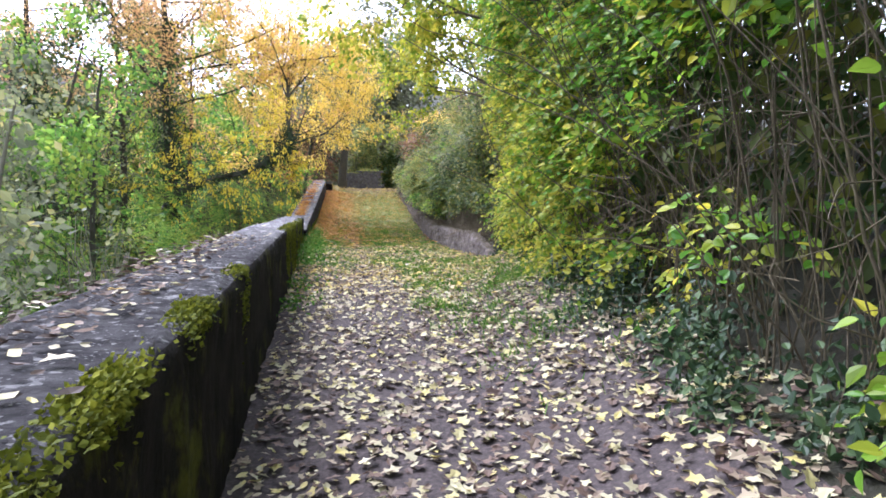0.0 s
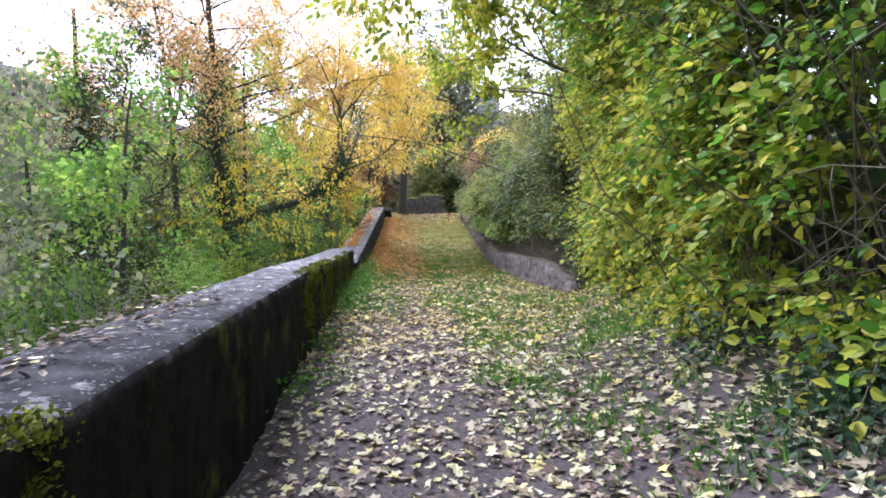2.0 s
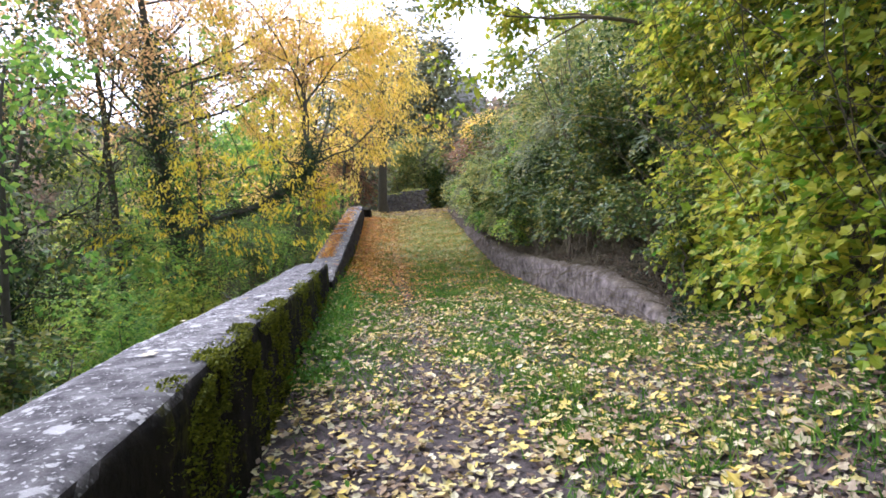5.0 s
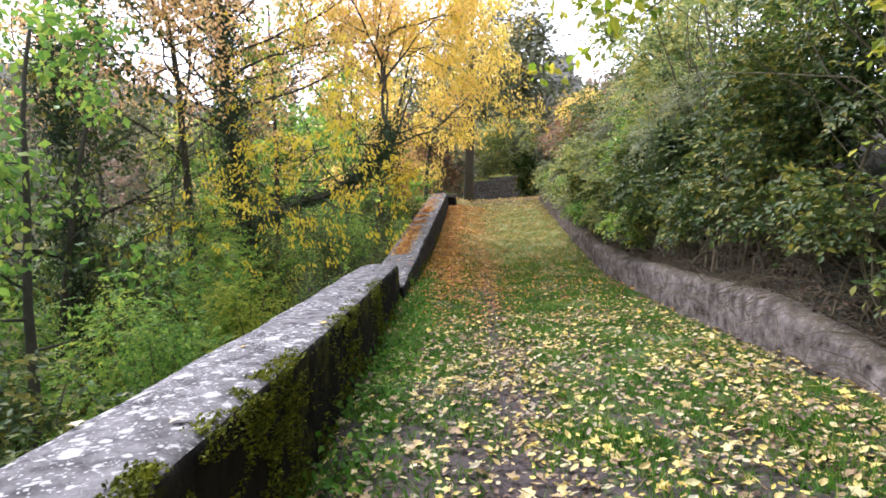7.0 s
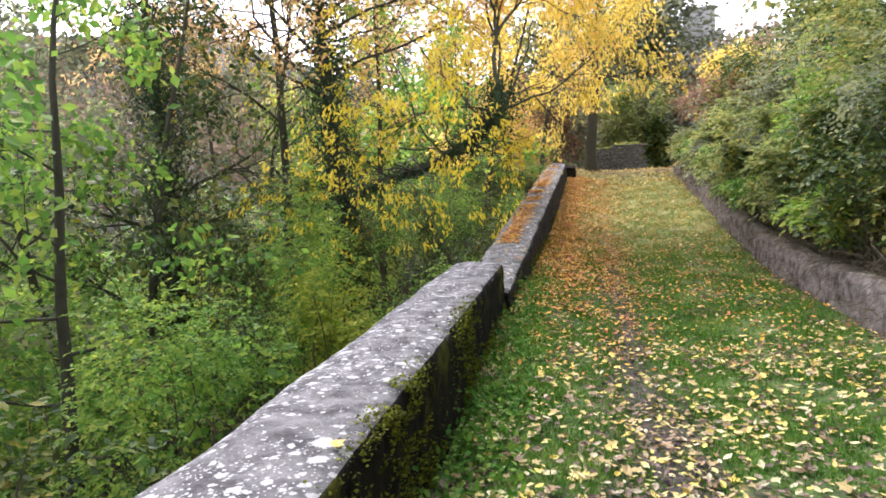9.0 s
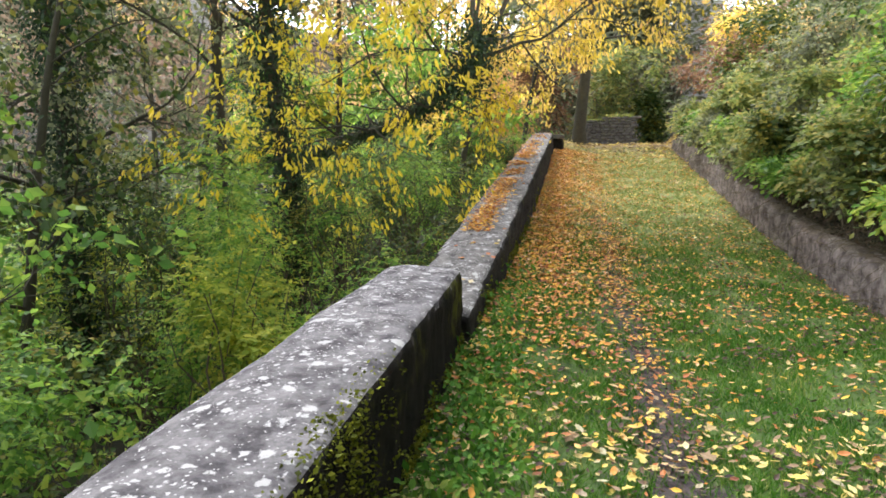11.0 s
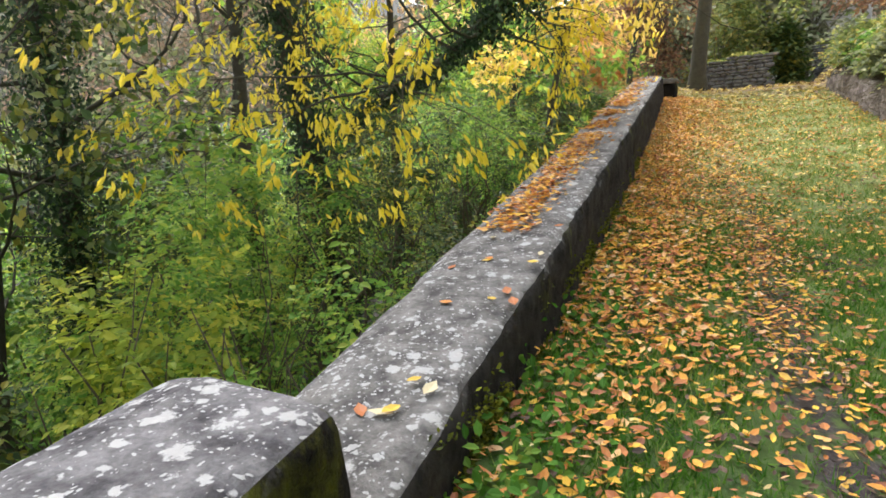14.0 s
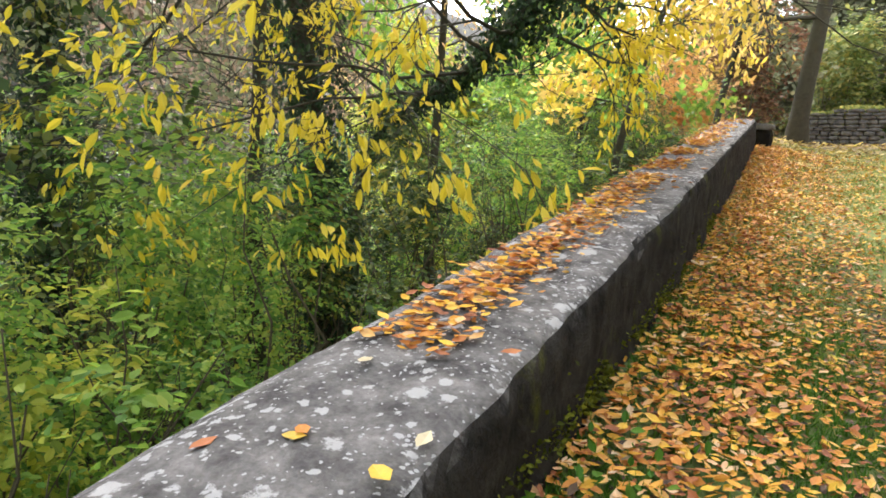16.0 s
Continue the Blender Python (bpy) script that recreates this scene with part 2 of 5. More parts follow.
def ground_mat():
    m, n, l, b = mat_base("soil_grass_and_litter")
    g = n.new("ShaderNodeNewGeometry")
    pos = g.outputs["Position"]
    fine, mid, big = noise_node(n, l, 40, 5, 0.7, pos), noise_node(n, l, 5, 5, 0.65, pos), noise_node(n, l, 0.7, 3, 0.5, pos)
    soil = ramp(n, [(0.3, (0.026, 0.021, 0.021)), (0.55, (0.068, 0.054, 0.051)), (0.8, (0.17, 0.14, 0.132))])
    l.new(fine.outputs[0], soil.inputs[0])
    turf = ramp(n, [(0.3, (0.03, 0.06, 0.012)), (0.6, (0.08, 0.14, 0.025)), (0.8, (0.16, 0.18, 0.05))])
    l.new(mid.outputs[0], turf.inputs[0])
    sep = n.new("ShaderNodeSeparateXYZ")
    l.new(pos, sep.inputs[0])
    along = n.new("ShaderNodeMapRange")
    along.inputs[1].default_value, along.inputs[2].default_value = 7.0, 18.0
    along.inputs[3].default_value, along.inputs[4].default_value = -0.35, 0.42
    l.new(sep.outputs[1], along.inputs[0])
    s = n.new("ShaderNodeMath")
    l.new(along.outputs[0], s.inputs[0])
    l.new(mid.outputs[0], s.inputs[1])
    across = n.new("ShaderNodeMath")
    across.operation = "MULTIPLY_ADD"
    l.new(sep.outputs[1], across.inputs[0])
    across.inputs[1].default_value = 0.167
    l.new(sep.outputs[0], across.inputs[2])
    dist = n.new("ShaderNodeMath")
    dist.operation = "SUBTRACT"
    l.new(across.outputs[0], dist.inputs[0])
    dist.inputs[1].default_value = 0.53
    gone = n.new("ShaderNodeMath")
    gone.operation = "ABSOLUTE"
    l.new(dist.outputs[0], gone.inputs[0])
    trail = n.new("ShaderNodeMapRange")
    trail.inputs[1].default_value, trail.inputs[2].default_value = 0.06, 0.42
    trail.inputs[3].default_value, trail.inputs[4].default_value = -0.46, 0.0
    l.new(gone.outputs[0], trail.inputs[0])
    s2 = n.new("ShaderNodeMath")
    l.new(s.outputs[0], s2.inputs[0])
    l.new(trail.outputs[0], s2.inputs[1])
    s = s2
    edge = ramp(n, [(0.45, (0, 0, 0)), (0.62, (1, 1, 1))])
    l.new(s.outputs[0], edge.inputs[0])
    c = mixc(n, l, edge.outputs[0], soil.outputs[0], turf.outputs[0])
    # turf turns paler from y 19 to 27
    dry = n.new("ShaderNodeMapRange")
    dry.inputs[1].default_value, dry.inputs[2].default_value, dry.inputs[4].default_value = 19.0, 27.0, 0.85
    l.new(sep.outputs[1], dry.inputs[0])
    pale_turf = ramp(n, [(0.3, (0.15, 0.19, 0.05)), (0.6, (0.27, 0.30, 0.10)), (0.8, (0.38, 0.34, 0.16))])
    l.new(mid.outputs[0], pale_turf.inputs[0])
    c = mixc(n, l, dry.outputs[0], c, pale_turf.outputs[0])
    far = n.new("ShaderNodeMapRange")
    far.inputs[1].default_value, far.inputs[2].default_value = 33.0, 38.0
    l.new(sep.outputs[1], far.inputs[0])
    litter = ramp(n, [(0.3, (0.14, 0.08, 0.05)), (0.6, (0.30, 0.19, 0.11)), (0.8, (0.42, 0.30, 0.13))])
    l.new(mid.outputs[0], litter.inputs[0])
    c = mixc(n, l, far.outputs[0], c, litter.outputs[0])
    l.new(c, b.inputs["Base Color"])
    b.inputs["Roughness"].default_value = 0.95
    bump(n, l, b, fine.outputs[0], 0.6, 0.02)
    return m


M_GROUND = ground_mat()


def wood_floor_mat():
    m, n, l, b = mat_base("woodland_soil")
    fine, mid = noise_node(n, l, 30, 6, 0.7), noise_node(n, l, 2.2, 4)
    r = ramp(n, [(0.3, (0.014, 0.011, 0.008)), (0.55, (0.035, 0.027, 0.018)), (0.8, (0.09, 0.06, 0.035))])
    l.new(fine.outputs[0], r.inputs[0])
    c = mixc(n, l, mid.outputs[0], r.outputs[0], (0.025, 0.03, 0.012))
    l.new(c, b.inputs["Base Color"])
    b.inputs["Roughness"].default_value = 0.95
    bump(n, l, b, fine.outputs[0], 0.8, 0.03)
    return m


M_SOIL = wood_floor_mat()

# ---- mesh helpers ----
rng = np.random.default_rng(7)


def mesh_from(name, verts, faces, material, smooth=False):
    """A mesh from an (n, 3) array and an (m, k) array of corners."""
    me = bpy.data.meshes.new(name)
    verts, faces = np.asarray(verts, np.float32), np.asarray(faces, np.int32)
    me.vertices.add(len(verts))
    me.vertices.foreach_set("co", verts.ravel())
    k = faces.shape[1]
    me.loops.add(faces.size)
    me.loops.foreach_set("vertex_index", faces.ravel())
    me.polygons.add(len(faces))
    me.polygons.foreach_set("loop_start", np.arange(0, faces.size, k, dtype=np.int32))
    me.polygons.foreach_set("use_smooth", np.full(len(faces), smooth))
    me.update(calc_edges=True)
    me.materials.append(material)
    return me


def piece(name, verts, faces, material, parent=None, label="", smooth=False):
    ob = new(name, mesh_from(name, verts, faces, material, smooth))
    ob.parent = parent
    if label:
        ob["label"] = label
    return ob


def holder(name, at, label, category, group="", kind=""):
    ob = new(name)
    ob.location = at
    return tagged(ob, label, category, group, kind)


LEAF = (np.array([(0, 0, 0), (0.28, 0.24, 0.05), (0.62, 0.27, 0.06), (1, 0, -0.06), (0.62, -0.27, 0.06), (0.28, -0.24, 0.05)]),
        np.array([(0, 1, 2), (0, 2, 3), (0, 3, 4), (0, 4, 5)]))
NARROW = (np.array([(0, 0, 0), (0.3, 0.16, 0.04), (0.65, 0.17, 0.03), (1, 0, -0.1), (0.65, -0.17, 0.03), (0.3, -0.16, 0.04)]),
          np.array([(0, 1, 2), (0, 2, 3), (0, 3, 4), (0, 4, 5)]))
DIAMOND = (np.array([(0, 0, 0), (0.5, 0.32, 0.06), (1, 0, 0), (0.5, -0.32, 0.06)]), np.array([(0, 1, 2), (0, 2, 3)]))
LOBED = (np.array([(0, 0, 0), (0.10, 0.30, 0.03), (0.38, 0.22, 0.02), (0.55, 0.52, 0.07), (0.66, 0.20, 0.02), (1.0, 0, -0.06),
                   (0.66, -0.20, 0.02), (0.55, -0.52, 0.07), (0.38, -0.22, 0.02), (0.10, -0.30, 0.03)]),
         np.array([(0, 1, 2), (2, 3, 4), (0, 2, 4), (0, 4, 5), (0, 5, 6), (0, 6, 8), (6, 7, 8), (0, 8, 9)]))
BLADE = (np.array([(0, 0.05, 0), (0, -0.05, 0), (1, 0, 0)]), np.array([(0, 1, 2)]))


def unit(v):
    return v / np.maximum(np.linalg.norm(v, axis=-1, keepdims=True), 1e-9)


def leaves(points, axis, normal, size, shape):
    """Corners and faces of one leaf at every point."""
    tv, tf = shape
    a = unit(axis)
    b = unit(np.cross(normal, a))
    c = np.cross(a, b)
    s = np.broadcast_to(np.asarray(size, float), (len(points),))[:, None, None]
    v = points[:, None, :] + s * (tv[None, :, 0:1] * a[:, None] + tv[None, :, 1:2] * b[:, None] + tv[None, :, 2:3] * c[:, None])
    f = tf[None] + (np.arange(len(points)) * len(tv))[:, None, None]
    return v.reshape(-1, 3), f.reshape(-1, 3)


def ball(n, r):
    return r.normal(size=(n, 3))


def tubes(lines, sides=6):
    """Corners and quads of tapered tubes: a list of (points, radii)."""
    vs, fs, base = [], [], 0
    ang = np.arange(sides) * 2 * np.pi / sides
    for pts, rad in lines:
        pts = np.asarray(pts, float)
        t = unit(np.gradient(pts, axis=0))
        ref = np.where(np.abs(t[:, 2:3]) > 0.9, np.array([[1.0, 0, 0]]), np.array([[0, 0, 1.0]]))
        u = unit(np.cross(t, ref))
        w = np.cross(t, u)
        ring = pts[:, None] + np.asarray(rad)[:, None, None] * (np.cos(ang)[None, :, None] * u[:, None] + np.sin(ang)[None, :, None] * w[:, None])
        vs.append(ring.reshape(-1, 3))
        k = len(pts)
        i, j = np.meshgrid(np.arange(k - 1), np.arange(sides), indexing="ij")
        j2 = (j + 1) % sides
        fs.append((np.stack([i * sides + j, i * sides + j2, (i + 1) * sides + j2, (i + 1) * sides + j], -1) + base).reshape(-1, 4))
        base += k * sides
    return np.concatenate(vs), np.concatenate(fs)


def bend(start, way, length, r, steps=6, wander=0.25, lift=0.0):
    """A wandering line of points from start along way."""
    p, d, out = np.array(start, float), unit(np.array(way, float)), [np.array(start, float)]
    for _ in range(steps):
        d = unit(d + r.normal(size=3) * wander / math.sqrt(steps) + np.array([0, 0, lift / steps]))
        p = p + d * length / steps
        out.append(p.copy())
    return np.array(out)


def grow(r, start, way, length, radius, depth, kids=5, wander=0.35, lift=0.15, spread=0.9, shrink=0.6):
    """A branch with its side branches: a list of (points, radii) by depth, and the twig ends."""
    pts = bend(start, way, length, r, 7 if depth > 1 else 4, wander, lift)
    rad = radius * np.linspace(1, 0.35 if depth else 0.15, len(pts))
    lines, ends = [(depth, pts, rad)], []
    if depth == 0:
        return lines, [pts]
    for _ in range(kids):
        s = r.uniform(0.25, 1.0)
        i = min(int(s * (len(pts) - 1)), len(pts) - 2)
        f = s * (len(pts) - 1) - i
        p = pts[i] * (1 - f) + pts[i + 1] * f
        d = unit(unit(pts[i + 1] - pts[i]) + unit(r.normal(size=3)) * spread)
        ls, es = grow(r, p, d, length * shrink * r.uniform(0.7, 1.2), rad[i] * 0.55, depth - 1, kids, wander, lift, spread, shrink)
        lines += ls
        ends += es
    return lines, ends


def scatter_on(lines, n, r, off):
    """Points scattered near twig lines, with the way of the twig."""
    a = np.concatenate([q[:-1] for q in lines])
    b = np.concatenate([q[1:] for q in lines])
    i = r.integers(len(a), size=n)
    d = b[i] - a[i]
    return a[i] + d * r.random((n, 1)) + r.normal(size=(n, 3)) * off, unit(d)


# ---- plan: the lie of the land ----
def lut(table):
    ys, vs = zip(*table)
    return lambda y: np.interp(y, ys, vs)


inner_1 = lambda y: -0.25 - 0.203 * y
inner_2 = lambda y: -3.80 - 0.155 * (y - 18.13)
END_1, END_2 = 17.16, 32.0
wall_line = lambda y: np.where(y < END_1, inner_1(y), inner_2(y))
top_1 = lut([(-4, 0.84), (4, 0.83), (9, 0.80), (12.5, 0.71), (END_1, 0.655)])
top_2 = lambda y: 0.45 + 0.113 * (y - 18.13)
path_z = lut([(-10, 0), (7, 0), (12, 0.0), (17, -0.14), (20, -0.18), (22, -0.12), (24, 0.06), (28, 0.58), (32, 1.08), (37, 1.62), (42, 1.53), (60, 1.6), (250, 6)])
wall_rise = lut([(0, 0.0), (11, 0.02), (13.5, 0.07), (16.5, 0.15), (17.5, 0.26), (20, 0.34), (22, 0.40), (24, 0.38), (28, 0.30), (32, 0.32), (38, 0.2), (45, 0)])
right_edge = lut([(-10, 1.45), (0, 1.25), (13, 0.95), (13.5, 0.78), (24.4, -0.88), (33, -2.2), (37, -2.7), (60, -4)])
right_step = lut([(-10, 0.0), (12.0, 0.05), (14, 0.42), (30, 0.45), (34, 0.4), (36, 0.1), (60, 0)])


def hills(x, y):
    return 0.5 * np.sin(x * 0.31 + 1.7) * np.sin(y * 0.27) + 0.22 * np.sin(x * 0.83 + y * 0.61)


def land(x, y):
    """Height of the ground."""
    x, y = np.asarray(x, float), np.asarray(y, float)
    z = path_z(y) + 0.0 * x
    d = x - wall_line(y)
    z = z + wall_rise(y) * np.clip(1 - d / 1.4, 0, 1)
    z = z + 0.02 * np.sin(x * 2.3 + y * 1.1) * np.sin(y * 1.7) + 0.012 * np.sin(x * 6.1) * np.sin(y * 5.3 + x)
    z = z + np.clip((x - right_edge(y) + 0.95) / 0.95, 0, 1) ** 1.5 * 0.3 * np.clip((13 - y) / 4, 0, 1)
    r = x - right_edge(y)
    step = right_step(y)
    held = np.clip((y - 12) / 2, 0, 1)
    z = z + np.clip((r - 0.05) / 0.1, 0, 1) * (step + 0.03 * held) + np.clip(r, 0, 9) * 0.24 + np.clip(r - 0.3, 0, 1) * 0.25 + np.clip(r - 0.16, 0, 0.9) * 0.6 * held
    left = -d
    drop = np.clip((left - 0.12) / 0.4, 0, 1) * 1.3 + np.clip(left - 0.5, 0, 8) * 0.42 + np.clip(left - 8.5, 0, 14) * 0.2
    fade = np.clip((46 - y) / 10, 0, 1)
    z = z - drop * fade
    far = np.clip(left - 45, 0, 90)
    z = z + far * 0.38 + hills(x, y) * np.clip((left - 2) / 12, 0, 1) * 0.8
    z = z + np.clip(y - 75, 0, 120) * 0.16
    return z


# ---- ground ----
def ground_sheet():
    def axis(fine_lo, fine_hi, step, lo, hi, grow_by=1.22):
        a = list(np.arange(fine_lo, fine_hi, step))
        s, v = step, a[-1]
        while v < hi:
            s = min(s * grow_by, 25)
            v += s
            a.append(v)
        s, v, pre = step, fine_lo, []
        while v > lo:
            s = min(s * grow_by, 25)
            v -= s
            pre.append(v)
        return np.array(pre[::-1] + a)
    xs, ys = axis(-8.5, 3.2, 0.09, -900, 900), axis(-2, 44, 0.16, -900, 1500)
    X, Y = np.meshgrid(xs, ys, indexing="ij")
    Z = land(X, Y)
    nx, ny = X.shape
    i, j = np.meshgrid(np.arange(nx - 1), np.arange(ny - 1), indexing="ij")
    f = np.stack([i * ny + j, (i + 1) * ny + j, (i + 1) * ny + j + 1, i * ny + j + 1], -1).reshape(-1, 4)
    ob = piece("ground", np.stack([X, Y, Z], -1).reshape(-1, 3), f, M_GROUND, None, "", True)
    ob.data.materials.append(M_SOIL)
    cx, cy = X[:-1, :-1].ravel() + 0.04, Y[:-1, :-1].ravel() + 0.08
    under = (cx < wall_line(cy) - 0.2) | (cx > right_edge(cy) + 0.12) | (cy > 46)
    ob.data.polygons.foreach_set("material_index", under.astype(np.int32))
    return tagged(ob, "leaf-strewn soil and grass path with wooded slopes", "ground", kind="structure")


ground_sheet()


# ---- parapet walls ----
def wobble(p, scale, amp, seed=0):
    return amp * np.array([noise.noise(Vector((a * scale + seed, b * scale, c * scale))) for a, b, c in p])


def swept_wall(name, y0, y1, line, top, width, foot_in, foot_out, material, label, seed, rough=0.016, round_in=0.05, step=0.07):
    """A thick weathered wall along y: its path-side face lies on line(y), its upper face on top(y)."""
    ys = np.arange(y0, y1 + step / 2, step)
    ys = np.concatenate([[y0, y0 + 0.02], ys[2:-2], [y1 - 0.09, y1 - 0.05, y1 - 0.02, y1]])
    prof = [(0.0, None, -1.0), (0.0, None, -0.6), (0.004, None, -0.38), (0.0, None, -0.22), (0.0, None, -0.1), (0.004, 0, -round_in), (0.018, 0, -0.018), (0.055, 0, 0.0),
            (width * 0.24, 0, 0.006), (width * 0.44, 0, 0.012), (width * 0.66, 0, 0.012), (width * 0.84, 0, -0.004), (width * 0.94, 0, -0.035), (width, 0, -0.095), (width + 0.015, 0, -0.3), (width + 0.04, 0, -1.2), (width + 0.1, 0, -2.6)]
    rows = []
    for y in ys:
        x, z = float(line(y)), float(top(y))
        rows.append([(x - off, y, z + dz) for off, _, dz in prof])
    v = np.array(rows)
    flat = v.reshape(-1, 3)
    k = len(prof)
    big = wobble(flat, 1.3, 0.035, seed).reshape(-1, k)
    sm = wobble(flat, 6.0, rough, seed + 9).reshape(-1, k)
    tiny = wobble(flat, 17.0, rough * 0.5, seed + 30).reshape(-1, k)
    for q in range(k):
        off = prof[q][0]
        if q < 7:
            v[:, q, 0] += big[:, q] * 0.6 + sm[:, q] * 1.3 + tiny[:, q]
        elif q > 10:
            v[:, q, 0] += big[:, q] * 1.6 + sm[:, q] * 1.5
        if q > 4:
            v[:, q, 2] += big[:, q] * 0.35 + sm[:, q] * 0.7 + tiny[:, q] * 0.8
    # worn round ends
    near_end = np.clip(1 - np.minimum(ys - y0, y1 - ys) / 0.11, 0, 1)
    worn = 1 - np.sqrt(1 - near_end ** 2 * 0.98)
    mid_x = v[:, :, 0].mean(axis=1, keepdims=True)
    v[:, 4:15, 2] -= worn[:, None] * 0.06
    v[:, :, 0] = mid_x + (v[:, :, 0] - mid_x) * (1 - 0.12 * worn[:, None])
    n = len(ys)
    i, j = np.meshgrid(np.arange(n - 1), np.arange(k - 1), indexing="ij")
    f = np.stack([i * k + j, i * k + j + 1, (i + 1) * k + j + 1, (i + 1) * k + j], -1).reshape(-1, 4).tolist()
    me = bpy.data.meshes.new(name)
    end_a, end_b = list(range(k)), list(range((n - 1) * k, n * k))
    me.from_pydata(v.reshape(-1, 3).tolist(), [], f + [end_a[::-1], end_b])
    me.materials.append(material)
    for p in me.polygons:
        p.use_smooth = len(p.vertices) == 4
    me.update()
    return tagged(new(name, me), label, "wall", kind="structure")


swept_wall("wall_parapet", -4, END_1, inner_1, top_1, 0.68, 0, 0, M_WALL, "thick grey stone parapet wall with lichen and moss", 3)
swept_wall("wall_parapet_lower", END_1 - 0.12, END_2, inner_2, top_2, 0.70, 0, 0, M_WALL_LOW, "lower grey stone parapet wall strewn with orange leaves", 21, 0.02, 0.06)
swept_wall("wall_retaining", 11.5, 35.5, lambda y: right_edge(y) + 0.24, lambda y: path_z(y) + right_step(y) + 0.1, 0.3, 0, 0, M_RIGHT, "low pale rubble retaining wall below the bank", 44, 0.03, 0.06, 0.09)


# ---- bushes, hedge and trees ----
def lumps(r, n, centre, radii, count):
    """Points in a shell of several overlapping lumps, with outward ways."""
    c = r.normal(size=(count, 3)) * 0.42
    c[:, 2] = r.uniform(-0.75, 0.75, count)
    s = r.uniform(0.35, 0.62, count)
    i = r.integers(count, size=n)
    d = unit(r.normal(size=(n, 3)))
    q = c[i] + d * (s[i] * r.uniform(0.55, 1.08, n))[:, None]
    return np.array(centre) + q * np.array(radii), unit(d / np.array(radii))


def stems_of(r, foot, centre, radii, count, thick):
    out = []
    for _ in range(count):
        end = np.array(centre) + unit(r.normal(size=3)) * np.array(radii) * r.uniform(0.4, 0.95)
        start = np.array(foot) + np.array([r.normal() * 0.18, r.normal() * 0.18, -0.08])
        if end[2] < start[2] + 0.3:
            end[2] = start[2] + 0.3 + r.random()
        k = np.linspace(0, 1, 6)[:, None]
        line = start * (1 - k) + end * k + r.normal(size=(6, 3)) * 0.06 * np.linalg.norm(end - start) * np.sin(k * np.pi)
        out.append((line, thick * r.uniform(0.4, 1.0) * np.linspace(1, 0.2, 6)))
    return out


def sprays(r, foot, way, length, k, sag=0.3):
    """Leaves set alternately along short twigs: places, ways and upper sides."""
    t, way = (np.arange(k) + 0.6) / k, unit(way)
    side = unit(np.cross(way, np.array([0, 0, 1.0])) + 1e-5)
    p = foot[:, None] + way[:, None] * (length[:, None] * t)[:, :, None]
    p[..., 2] -= sag * length[:, None] * t ** 2
    turn = np.where(np.arange(k) % 2, 1.0, -1.0) * (t < 0.9)
    axis = way[:, None] * 0.6 + side[:, None] * turn[None, :, None] * 0.85 + r.normal(size=p.shape) * 0.28 + np.array([0, 0, -0.25])
    nor = np.array([0, 0, 1.0]) + way[:, None] * 0.3 + r.normal(size=p.shape) * 0.38
    return p.reshape(-1, 3), axis.reshape(-1, 3), nor.reshape(-1, 3)


def bush(name, x, y, height, wide, n, size, leaf, label, seed, shape=DIAMOND, stem=None, stems=14, category="bush", group="", lumpy=9, droop=0.3, clear=0.03):
    r = np.random.default_rng(seed)
    z = float(land(x, y))
    top = holder(name, (x, y, z), label, category, group)
    centre, radii = (0, 0, height * 0.55), (wide, wide, height * 0.52)
    v, f = tubes(stems_of(r, (0, 0, 0), centre, radii, stems, 0.012 + 0.006 * height), 5)
    tagged(piece("wood", v, f, stem or M_STEM, top, "", True), kind="stuff")
    p, d = lumps(r, n // 9, centre, radii, lumpy)
    ln = size * r.uniform(3.0, 6.0, len(p))
    way = d * np.array([1, 1, 0.6]) + r.normal(size=p.shape) * 0.4 + np.array([0, 0, 0.15 - droop * 0.5])
    p, axis, nor = sprays(r, p - d * ln[:, None] * 0.6, way, ln, 9, droop)
    nor = nor + np.repeat(d, 9, axis=0) * 0.35
    keep = p[:, 2] > clear
    p, axis, nor = p[keep], axis[keep], nor[keep]
    v, f = leaves(p, axis, nor, size * r.uniform(0.6, 1.25, len(p)), shape)
    piece("foliage", v, f, leaf, top)
    return top


